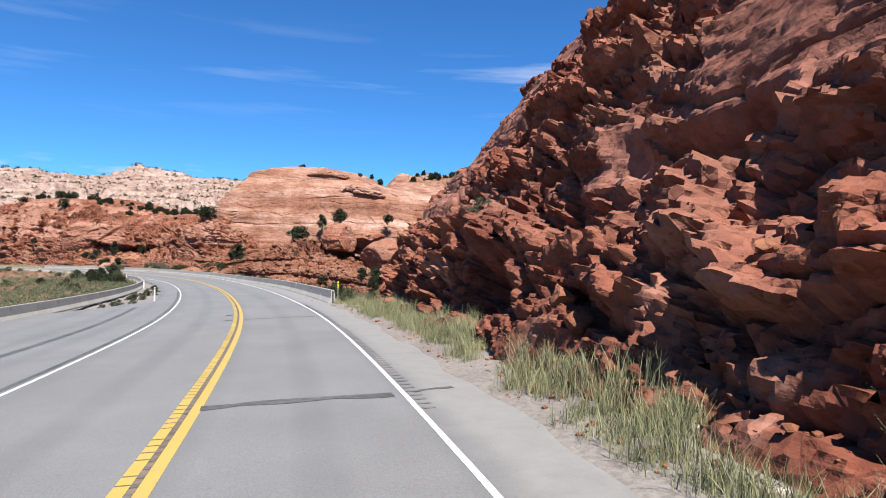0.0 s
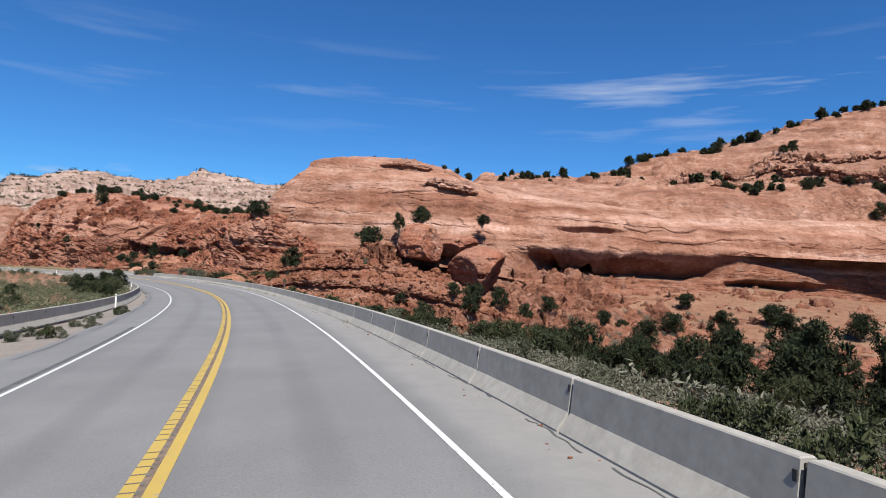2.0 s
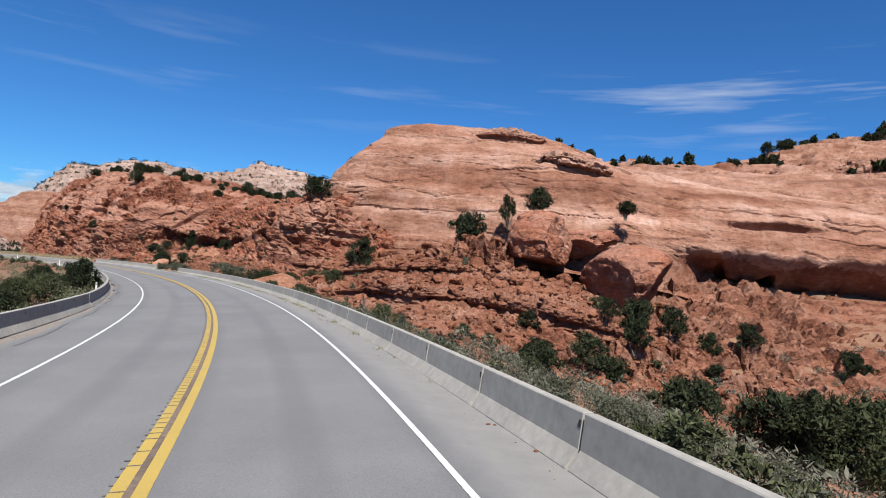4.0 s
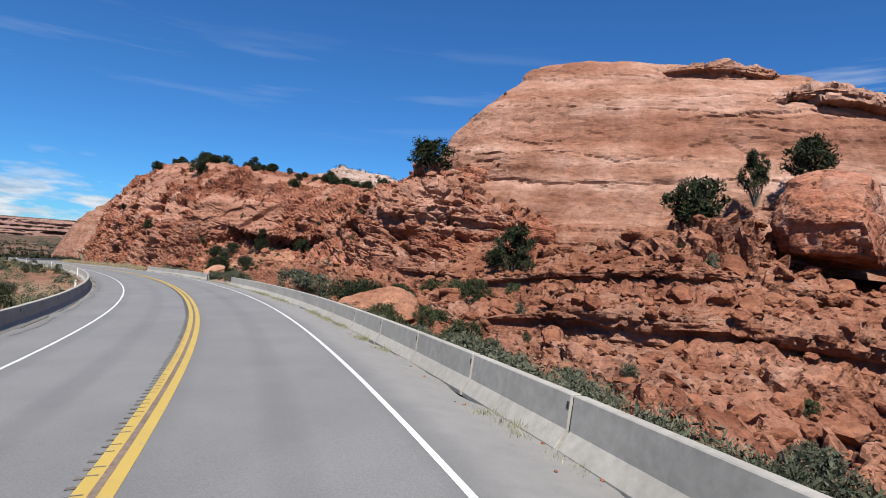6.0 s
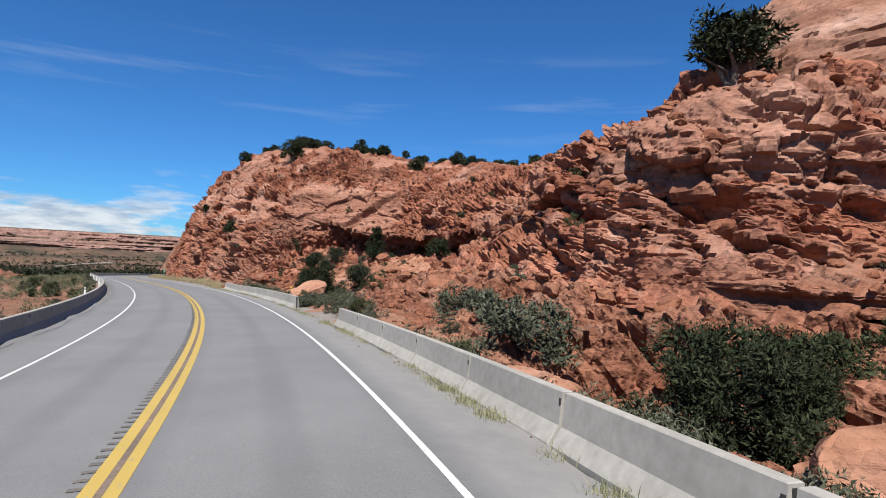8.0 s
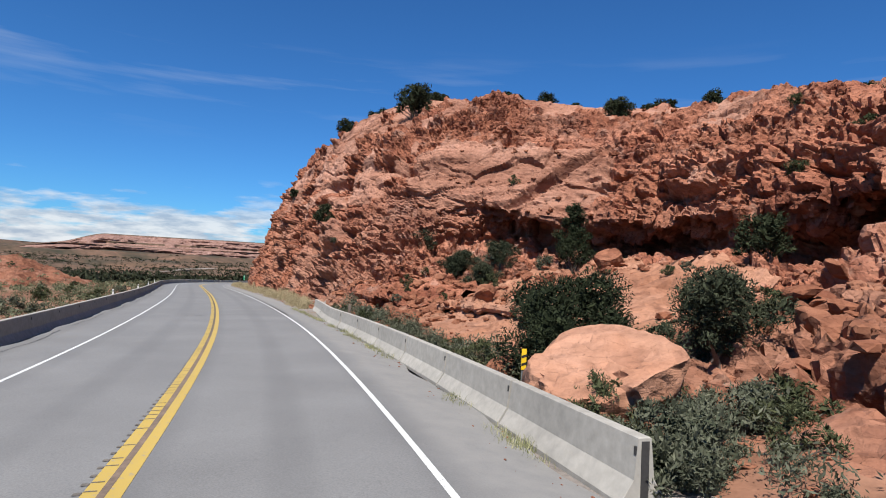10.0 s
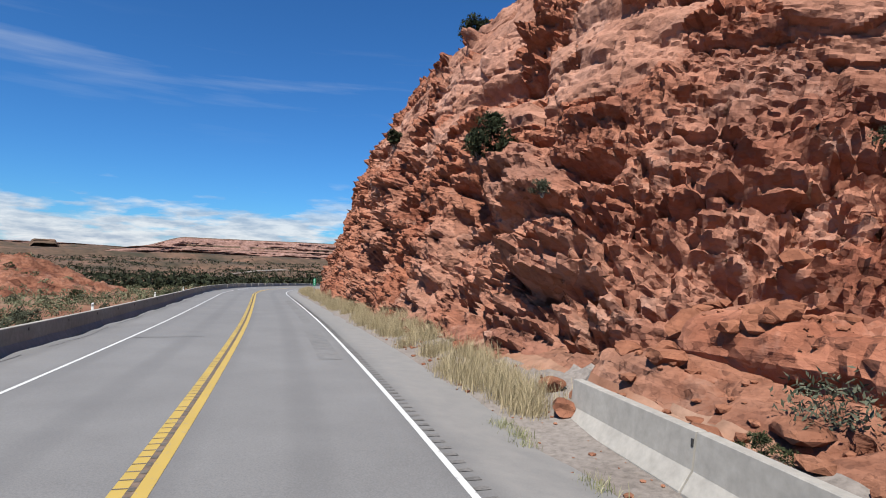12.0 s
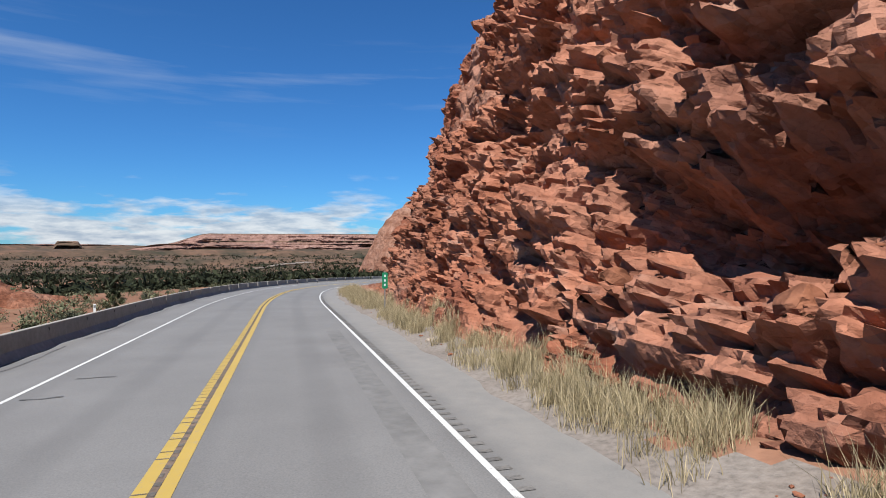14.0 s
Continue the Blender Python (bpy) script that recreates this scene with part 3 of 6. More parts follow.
def apron():
    s = np.concatenate((np.arange(-50, 96, 0.6), np.arange(96, 112, 0.3), np.arange(112, 214, 0.21), np.arange(214, 222, 0.3), np.arange(222, 345, 0.5)))
    d = np.concatenate((np.arange(2.9, 5, 0.26), np.arange(5, 17, 0.17), np.arange(17, 34, 0.30), np.arange(34, 56, 0.36), np.arange(56, 114, 1.0)))
    S, D = np.meshgrid(s, d, indexing="ij")
    sf, df = S.ravel(), D.ravel()
    v = at_road(sf, df)
    v[:, 2] += apron_height(sf, df)
    tilt = np.abs(np.gradient(v[:, 2].reshape(S.shape), axis=1) / np.gradient(d)[None]).ravel()
    gentle = 1 / (1 + (tilt / 0.28) ** 2)
    rocky = np.maximum(smooth(sf + 10 * np.sin(df * 0.2) + 0.35 * df, 96, 128), 0.8 * smooth(df + 5 * np.sin(sf * 0.3), 50, 72)) * smooth(df + 3.6 * smooth(sf, 176, 186), 5.2, 10.5) * smooth(df, 4.6 + 1.2 * smooth(sf, 200, 208), 6.0 + 1.6 * smooth(sf, 200, 208))
    grid = v.reshape(*S.shape, 3)
    N = np.cross(np.gradient(grid, axis=0), np.gradient(grid, axis=1)).reshape(-1, 3)
    N *= (np.sign(N[:, 2]) / (np.linalg.norm(N, axis=1) + 1e-9))[:, None]
    # blocks lean out towards the road
    N[:, 0] -= 0.55 * np.interp(sf, RS, TY)
    N[:, 1] += 0.55 * np.interp(sf, RS, TX)
    N /= np.linalg.norm(N, axis=1, keepdims=True)
    n = fbm(v / 4.0, 51, 5)
    u = sf + 0.8 * fbm(v / 2.5, 61, 2)
    z = v[:, 2] + 0.22 * n + 0.55 * value_noise(v / 9.0, 63) + 0.02 * sf
    shatter = smooth(value_noise(v / 6.0, 65) + 0.4 * value_noise(v / 2.0, 66), -0.5, 0.3)
    plain = smooth(sf + 2 * n, 184, 190) * (1 - smooth(sf + 2 * n, 204, 209)) * smooth(df, 6.5, 8.0) * (1 - smooth(df + 2 * n, 13.5, 16.5))
    slab = (1 - 0.3 * smooth(sf, 184, 192)) * (1 - 0.55 * plain)
    push = 0.16 * n + 0.06 * fbm(v * 1.6, 57, 4)
    for turn, bed, wide, much in ((0, 1.5, 6.0, 0.95), (1, 0.60, 2.4, 0.62), (2, 0.27, 1.1, 0.34)):
        o, jn, sm = fracture(u, z, 800 + 31 * turn, bed, wide, 0.12)
        gate = (0.4 + 0.6 * shatter) if turn < 2 else shatter
        push = push + slab * much * gate * (0.62 * o - 0.35 * jn - 0.8 * sm)
    b3, e3 = blocks((v + 0.4 * np.stack([value_noise(v, 60 + c) for c in range(3)], 1)) * np.array([1.1, 1.1, 1.5]), 45)
    push = push + slab * gentle * (0.22 * b3 - 0.16 * np.exp(-e3 / 0.07))
    b4, e4 = blocks((v + 0.5 * np.stack([value_noise(v / 1.5, 67 + c) for c in range(3)], 1)) * np.array([0.42, 0.42, 0.8]), 47)
    push = push + (1 - smooth(sf, 168, 178)) * smooth(df, 9, 16) * (0.62 * b4 - 0.55 * np.exp(-e4 / 0.06))
    push = push * (1 + 0.5 * smooth(df, 24, 34))
    v = v + N * (rocky * push)[:, None]
    v[:, 2] += (1 - rocky) * 0.12 * n * smooth(df, 3.5, 8)
    me = mesh_of("rock_slope", v, grid_faces(len(s), len(d), True), APRON, "edges")
    me.materials.append(GRAVEL)
    me.materials.append(BASIN)
    me.materials.append(ORANGE)
    fd, fs = D[:-1, :-1].ravel(), S[:-1, :-1].ravel()
    kind = np.where(rocky.reshape(S.shape)[:-1, :-1].ravel() + 0.3 * n.reshape(S.shape)[:-1, :-1].ravel() < 0.35, 2, 0)
    kind = np.where(fd + 0.5 * np.sin(fs * 0.8) + 0.35 * np.sin(fs * 2.1) < 4.9 + 1.0 * smooth(fs, 200, 208) * (1 - smooth(fs, 222, 230)) + 1.8 * smooth(fs, 24, 28) * (1 - smooth(fs, 42, 48)), 1, kind)
    kind = np.where(plain.reshape(S.shape)[:-1, :-1].ravel() > 0.5, 3, kind)
    me.polygons.foreach_set("material_index", kind.astype(np.int32))
    return tagged(new("rock_slope", me), "broken red sandstone slope with ledges beside the road", "rock slope", kind="structure")


BASIN = ground_material("wash_soil", (0.172, 0.080, 0.050), (0.216, 0.112, 0.072), (0.264, 0.164, 0.116), 0.25, 2.2, 0.06)
apron()

# verge between the road and the valley-side barrier, and the ground just beyond
vs, vd = np.arange(-55, 400, 0.6), np.concatenate((np.arange(-6.9, -16, -0.4), np.arange(-16, -34, -0.8)))
VS, VD = np.meshgrid(vs, vd, indexing="ij")
vv = at_road(VS.ravel(), VD.ravel())
vv[:, 2] += left_height(VS.ravel(), VD.ravel()) + 0.09 + 0.09 * fbm(vv / 2.5, 81, 4) * smooth(-VD.ravel(), 7.2, 11)
verge = mesh_of("verge", vv, grid_faces(len(vs), len(vd)), DIRT, True)
verge.materials.append(GRAVEL)
paved = VD > np.interp(VS, LEFT_S, LEFT_D)[:] - 0.5 - 0.5 * np.sin(VS * 0.9)
verge.polygons.foreach_set("material_index", paved[:-1, :-1].ravel().astype(np.int32))
tagged(new("verge", verge), "gravel pull-out and dusty verge with weeds", "verge", kind="structure")


def cliff(name, mat, stations, shapes, step_l, rows, amp, seed, weights=(0.8, 0.5, 0.2), back=30.0, beds=(0.0, 1.0), hollow=(), cracks=(), shade="edges", ledges=0.45, broken=0.0, caves=0.0, upper=None, coarse=0, seams=(0.0, 0.4), squat=1.0, low=None, label=""):
    """A rock face along a line in plan. stations: x, y, foot height, crest height, depth from foot to crest, mix of the two shapes."""
    st = np.array(stations, float)
    seg = np.concatenate(([0], np.cumsum(np.hypot(*np.diff(st[:, :2], axis=0).T))))
    even = 0.25
    l = np.arange(0, seg[-1], even)
    width = max(3, int(3.0 / even))
    k = np.exp(-0.5 * (np.arange(-3 * width, 3 * width + 1) / width) ** 2)
    k /= k.sum()
    soft = lambda a: np.convolve(np.pad(a, 3 * width, mode="reflect", reflect_type="odd"), k, "valid")
    x, y, foot, crest, deep, mix = (soft(np.interp(l, seg, st[:, c])) for c in range(6))
    tx, ty = np.gradient(x), np.gradient(y)
    wide = max(3, int(9.0 / even))
    k2 = np.exp(-0.5 * (np.arange(-3 * wide, 3 * wide + 1) / wide) ** 2)
    k2 /= k2.sum()
    soft2 = lambda a: np.convolve(np.pad(a, 3 * wide, mode="edge"), k2, "valid")
    tx, ty = soft2(tx), soft2(ty)
    # columns: close together where the road passes near
    if isinstance(step_l, float):
        step_l = ((seg[-1], step_l),)
    cols, at = [], 0.0
    for end, step in step_l:
        cols.append(np.arange(at, min(end, l[-1]), step))
        at = cols[-1][-1] + step
    cols = np.concatenate(cols)
    x, y, foot, crest, deep, mix, tx, ty = (np.interp(cols, l, c) for c in (x, y, foot, crest, deep, mix, tx, ty))
    l = cols
    norm = np.hypot(tx, ty)
    nx, ny = ty / norm, -tx / norm

    def spread(shape):
        qs, zs = np.array(shape[0]), np.array(shape[1])
        path = np.concatenate(([0], np.cumsum(np.hypot(np.diff(qs) * 0.8, np.diff(zs)))))
        t = np.linspace(0, 1, rows) * path[-1]
        return np.interp(t, path, qs), np.interp(t, path, zs)

    fa, fb = spread(shapes[0]), spread(shapes[1])
    tail = np.linspace(0, 1, max(10, rows // 5))[1:] ** 1.3
    m = mix[:, None]
    q = (fa[0][None] * (1 - m) + fb[0][None] * m) * deep[:, None]
    z = foot[:, None] + (fa[1][None] * (1 - m) + fb[1][None] * m) * (crest - foot)[:, None]
    q = np.concatenate((q, deep[:, None] + back * tail), 1)
    z = np.concatenate((z, crest[:, None] + 1.5 * tail * np.ones_like(crest)[:, None]), 1)
    V = np.stack([x[:, None] + q * nx[:, None], y[:, None] + q * ny[:, None], z], -1)
    # outward normals of the smooth face
    gl, gu = np.gradient(V, axis=0), np.gradient(V, axis=1)
    N = np.cross(gu, gl)
    N /= np.linalg.norm(N, axis=2, keepdims=True) + 1e-9
    if np.mean(N[..., 0] * nx[:, None] + N[..., 1] * ny[:, None]) > 0:
        N = -N
    p, n = V.reshape(-1, 3), N.reshape(-1, 3)
    pw = p + 0.9 * np.stack([fbm(p / 3.0, seed + 60 + 7 * c, 2) for c in range(3)], 1) * np.array([1, 1, 0.55])
    pw[:, 2] += beds[0] * (p[:, 0] * 0.6 - p[:, 1] * 0.4)
    b1, e1 = blocks(pw * np.array([0.20, 0.20, 0.45 * squat]), seed)
    b2, e2 = blocks(pw * np.array([0.52, 0.52, 1.30 * squat]), seed + 10)
    b3, e3 = blocks(pw * np.array([1.5, 1.5, 3.4 * squat]), seed + 20)
    big = fbm(p / 9.0, seed + 30, 3)
    # where the rock is shattered, and where it stands in plain faces
    calm = 0.36 + 0.85 * smooth(value_noise(p / 7.0, seed + 50) + 0.35 * value_noise(p / 2.5, seed + 55), -0.45, 0.35)
    bed = np.stack([p[:, 0] * 0.05, p[:, 1] * 0.05, pw[:, 2] * beds[1]], 1)
    ledge = value_noise(bed, seed + 40) + 0.6 * value_noise(bed * np.array([1.8, 1.8, 2.7]), seed + 44)
    w1, w2, w3 = weights
    push = 0.7 * big + w1 * (0.35 + 0.65 * calm) * b1 + calm * (w2 * b2 + w3 * b3) - 0.5 * w1 * np.exp(-e1 / 0.05) - calm * (0.55 * w2 * np.exp(-e2 / 0.06) + 0.3 * w3 * np.exp(-e3 / 0.08)) + ledges * ledge
    if seams[0]:
        # beds that bulge above a weathered seam, coming and going along the face
        for turn, freq, much in ((0, seams[1], 1.0), (1, seams[1] * 2.6, 0.45)):
            t = pw[:, 2] * freq + 0.5 * value_noise(p / 14.0, seed + 95 + turn) + 0.04 * (p[:, 0] - p[:, 1]) * turn * 0.3
            f = t % 1.0
            on = smooth(value_noise(np.stack([p[:, 0] / 24.0, p[:, 1] / 24.0, np.floor(t) * 3.7], 1), seed + 97 + turn), -0.15, 0.45)
            push = push + seams[0] * much * on * (0.45 * np.sqrt(f) - 1.6 * np.exp(-(np.minimum(f, 1 - f) / 0.05) ** 2))
    high = 0.0
    if broken:
        u = np.repeat(l, V.shape[1]) + 0.75 * fbm(p / 2.2, seed + 71, 3) + 0.25 * (p[:, 2])
        zb = pw[:, 2] + 0.7 * value_noise(p / 6.0, seed + 73) + 0.22 * fbm(p / 1.6, seed + 74, 2)
        shatter = smooth(value_noise(p / 6.0, seed + 75) + 0.4 * value_noise(p / 2.0, seed + 76), -0.5, 0.3)
        fine = smooth(value_noise(p / 5.0, seed + 77) + 0.3 * value_noise(p / 1.7, seed + 78), -0.35, 0.35)
        shatter = 0.24 + 0.76 * shatter
        if upper:
            high = smooth(p[:, 2] + 2.5 * value_noise(p / 5.0, seed + 83) - upper[0], -0.6, 0.6) * smooth(value_noise(p / 9.0, seed + 84) + 0.6 * value_noise(p / 2.5, seed + 86) + 0.3 * value_noise(p / 0.9, seed + 88), upper[2], upper[2] + 0.3)
            for cx, cy, cz, r, rz in upper[4]:
                high = np.maximum(high, np.exp(-((p[:, 0] - cx) / r) ** 4 - ((p[:, 1] - cy) / r) ** 4 - ((p[:, 2] - cz + value_noise(p / 3.0, seed + 85)) / rz) ** 4))
            high = high * smooth(np.repeat(l, V.shape[1]), upper[3] - 6, upper[3] + 6)
            shatter = shatter * (1 - 0.8 * high)
        first_part = 1 - smooth(np.repeat(l, V.shape[1]), coarse - 8, coarse + 8) if coarse else 0.0
        # beds that lean out over their seams
        for turn, bed, wide_, much, gate in ((0, 1.7, 3.8, 0.50, 0.55 + 0.45 * shatter), (1, 0.70, 1.6, 0.32, 0.2 + 0.8 * shatter), (2, 0.32, 0.8, 0.23, 0.15 + 0.85 * (0.35 + 0.65 * fine) * shatter)):
            o, jn, sm = fracture(u, zb, seed + 500 + 31 * turn, bed, wide_, (0.12, 0.17, 0.15)[turn])
            gate = gate * (1 + first_part * (0.0, -0.4, -0.6)[turn]) * (1 - 0.6 * high)
            push = push + broken * much * gate * (0.75 * o - 0.5 * jn - 0.7 * sm)
        # angular blocks and shards between their joints
        turned = np.stack([0.86 * pw[:, 0] - 0.5 * pw[:, 1], 0.5 * pw[:, 0] + 0.86 * pw[:, 1], pw[:, 2] + 0.25 * pw[:, 0]], 1)
        for turn, size, much, gate in ((0, 0.55, 0.50, 0.6 + 0.4 * shatter), (1, 1.25, 0.29, 0.2 + 0.8 * shatter), (2, 2.7, 0.13, 0.25 + 0.75 * shatter * (0.4 + 0.6 * fine))):
            o, e = blocks((turned if turn % 2 else pw) * size * np.array([1, 1, 1.75]), seed + 650 + 31 * turn)
            gate = gate * (1 + first_part * (0.0, -0.4, -0.65)[turn]) * (1 - 0.7 * high)
            push = push + broken * much * gate * (1.1 * o - 0.7 * np.exp(-e / 0.05))
        if coarse:
            o, e = blocks(turned * np.array([0.20, 0.20, 0.34]), seed + 800)
            push = push + first_part * (0.95 * np.clip(o, -0.9, 1.2) - 0.8 * np.exp(-e / 0.05) + 0.6 * fbm(p / 4.0, seed + 87, 2))
            push = np.where(first_part > 0.5, np.clip(push, -2.2, 1.3), push)
        push = push + broken * (0.10 * fbm(p * 1.3, seed + 79, 4))
        if upper:
            # plain and shattered rock keep to the same face
            rough_mean, plain_mean = (np.mean(push[zone]) if zone.any() else 0.0 for zone in (high < 0.3, high > 0.7))
            push = (push - (1 - high) * rough_mean - high * plain_mean) * (1 - 0.35 * high)
    if caves:
        c = value_noise(pw * np.array([0.24, 0.24, 0.62]), seed + 81) + 0.35 * value_noise(pw * np.array([0.8, 0.8, 1.6]), seed + 82)
        push = push - caves * (1 + (0.6 * first_part if coarse else 0)) * (1 - 0.8 * high) * smooth(c, 0.42, 0.62)
    if broken or caves:
        # the face keeps its line, and stays closed where it meets the ground
        push = push - np.mean(push)
        foot_of = np.repeat(foot, V.shape[1])
        toe = 1 - smooth(p[:, 2] - foot_of, 0.7, 2.0)
        push = push + toe * (np.clip(push, -0.25, 0.45) + 0.1 - push)
    for ax, ay, az, bx, by, bz, wide_, deepness in cracks:
        # a long open crack
        a, b = np.array([ax, ay, az]), np.array([bx, by, bz])
        w = np.clip(((p - a) @ (b - a)) / ((b - a) @ (b - a)), 0, 1)
        gap = p - a - w[:, None] * (b - a)
        into = np.sum(gap * n, 1)
        off = np.linalg.norm(gap - into[:, None] * n, axis=1) + 0.30 * value_noise(p / 1.3, seed + 92) + 9.0 * (np.abs(into) > 4.0)
        push = push - deepness / amp * np.exp(-np.maximum(off / wide_, 0) ** 4)
    for hx, hy, hz, rx, rz, deepness in hollow:
        arch = hz + 0.35 * rz * value_noise(p / 3.0, seed + 90)
        h = np.exp(-((p[:, 0] - hx) / rx) ** 4 - ((p[:, 1] - hy) / rx) ** 4 - ((p[:, 2] - arch) / rz) ** 4)
        push = push - deepness / max(amp, 0.01) * h
    p = p + n * (amp * push)[:, None]
    me = mesh_of(name, p, grid_faces(V.shape[0], V.shape[1]), mat, shade)
    if upper:
        me.materials.append(upper[1])
        me.polygons.foreach_set("material_index", (high.reshape(V.shape[:2])[:-1, :-1] > 0.5).ravel().astype(np.int32))
    if low:
        # broken rock below the smooth face
        me.materials.append(low[1])
        zz = (p[:, 2] + 1.2 * big - low[0]).reshape(V.shape[:2])[:-1, :-1]
        me.polygons.foreach_set("material_index", (zz < 0).ravel().astype(np.int32))
    return tagged(new(name, me), label, "cliff", kind="structure")


STEEP = ([0, 0.16, 0.32, 0.50, 0.75, 1], [0, 0.20, 0.47, 0.70, 0.88, 1])
TALUS = ([0, 0.35, 0.55, 0.58, 0.43, 0.52, 0.70, 1], [0, 0.22, 0.25, 0.34, 0.41, 0.62, 0.82, 1])
DOME = ([0, 0.10, 0.22, 0.34, 0.60, 1], [0, 0.17, 0.44, 0.70, 0.92, 1])
SHELF = ([0, 0.20, 0.23, 0.42, 0.68, 1], [0, 0.18, 0.38, 0.76, 0.94, 1])


def on_road(s, d, *rest):
    p = at_road(s, d)
    return (p[0], p[1], *rest)


CUT = ([0, 0.18, 0.36, 0.55, 0.77, 1], [0, 0.21, 0.42, 0.61, 0.81, 1])
BLUFF = ([0, 0.13, 0.27, 0.45, 0.71, 1], [0, 0.23, 0.42, 0.60, 0.80, 1])
near_line = [(-22, 5.3, 0.5, 20, 11, 0), (-5, 5.1, -0.3, 18.5, 11, 0), (8, 4.8, -0.6, 17.5, 11, 0), (18, 4.7, -1.0, 15.0, 10.5, 0), (22, 4.7, -1.2, 13.5, 10, 0.5), (26, 4.8, -1.5, 12.6, 9, 1),
             (30, 4.9, -1.8, 11.2, 8.3, 1), (32.3, 5.3, -2.0, 7.8, 7.2, 1), (34, 5.4, -2.2, 2.9, 5.0, 1), (37, 5.5, -2.4, 1.2, 4.6, 1), (40.5, 6.2, -2.6, 0.0, 4.0, 0.6), (43.5, 8.5, -3.2, -0.8, 4, 0.2), (45, 14, -4.2, -0.6, 6, 0.3), (44, 26, -5.2, 0, 8, 0)]
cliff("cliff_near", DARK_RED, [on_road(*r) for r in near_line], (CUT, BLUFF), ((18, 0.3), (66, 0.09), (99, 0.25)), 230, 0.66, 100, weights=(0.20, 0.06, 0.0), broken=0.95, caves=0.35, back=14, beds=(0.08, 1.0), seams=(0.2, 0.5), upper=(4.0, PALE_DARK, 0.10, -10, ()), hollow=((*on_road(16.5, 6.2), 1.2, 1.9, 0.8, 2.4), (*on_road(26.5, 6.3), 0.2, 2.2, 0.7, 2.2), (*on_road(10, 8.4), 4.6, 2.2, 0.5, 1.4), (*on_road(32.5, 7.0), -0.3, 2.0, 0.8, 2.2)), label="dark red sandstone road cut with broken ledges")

cliff("slickrock_wall", SLICK, [(112, 176, -9, 17, 32, 1), (60, 165, -9, 14, 28, 1), (30, 158, -7, 15, 27, 1), (3, 154, -5, 15.5, 26, 0.9), (-14, 154, -2, 18.3, 25, 0.3), (-26, 153.5, -1, 23.6, 28, 0),
                                (-45, 153.0, -1, 24.5, 27, 0), (-59, 154.0, -1, 23.3, 23, 0), (-68.5, 158.5, -1, 17, 20, 0), (-71, 175, -1, 11, 18, 0)],
      (DOME, SHELF), 0.34, 200, 0.42, 200, weights=(0.38, 0.15, 0.05), back=60, ledges=0.75, beds=(0.0, 0.45), seams=(0.7, 0.30), low=(1.7, APRON),
      hollow=((17, 162, 0.9, 19, 2.2, 13.0), (48, 164, -2.2, 11, 0.9, 4.5), (8, 164, 8.0, 7, 0.5, 1.6), (-20, 168, 17.2, 7, 0.9, 2.2), (-33, 171, 21.0, 6, 0.6, 1.6)), label="rounded banded orange slickrock dome and wall")

far_line = [(-48, 151, -3.5, 3.0, 9, 0), (-57, 150.5, -4.5, 7.0, 8, 0), (-66, 151, -4.5, 8.0, 8, 0), (-74, 156, -4.5, 7.0, 10, 0.3), (-84, 167, -4.5, 8.0, 15, 0.9), (-95, 175.8, -6.2, 9.3, 17, 1),
            (-103, 178.8, -7.0, 10.3, 18.5, 1), (-110, 178.2, -7.3, 11.3, 18, 0.75), (-117, 179.3, -7.3, 12.3, 14, 0.15)]
far_line += [on_road(*r) for r in ((220, 5.4, -7.5, 12.0, 15.0, 0), (231, 5.2, -7.8, 13.3, 13, 0), (240, 5.2, -8.2, 14.3, 11.5, 0), (250, 5.0, -8.4, 14.3, 10.5, 0), (262, 5.0, -8.9, 12.6, 9.3, 0), (277, 5.6, -9.4, 11, 9.5, 0), (292, 8.5, -10, 9.5, 11, 0))]
far_line += [(-184, 232, -11, 9, 11, 0), (-188, 255, -12, 9, 11, 0)]
cliff("cliff_far", RED, far_line, (STEEP, TALUS), ((46, 0.28), (150, 0.10), (250, 0.42)), 245, 0.75, 300, weights=(0.45, 0.12, 0.0), broken=0.95, caves=1.3, back=30, beds=(0.10, 1.0), seams=(0.2, 0.5), upper=(1.2, PALE_RED, 0.05, 58, ((-108, 189.5, 3.6, 9, 3.6), (-146, 199, 5.5, 5, 3.0))), cracks=((-129.0, 185.0, -7.4, -129.6, 186.9, -2.4, 0.40, 1.5), (-108.6, 187.2, -1.0, -99.5, 190.0, 7.6, 0.42, 1.1), (-98.0, 189.0, 2.6, -93.0, 188.5, 6.5, 0.38, 0.9), (-117.5, 183.5, -4.5, -114.0, 180.0, -6.8, 0.4, 1.0)), hollow=( (-129, 188, 3.5, 3, 0.9, 1.6), (-139, 194, 0.4, 2.4, 1.0, 1.8), (-143.6, 195.2, -4.7, 2.6, 0.8, 2.1), (-142.5, 195.4, -2.2, 3.0, 0.45, 1.6), (-121.4, 183.2, -1.2, 1.7, 0.5, 1.7), (-120.6, 183.4, -3.4, 1.6, 0.7, 1.5)), coarse=56, label="steep red sandstone road cut with blocky ledges")


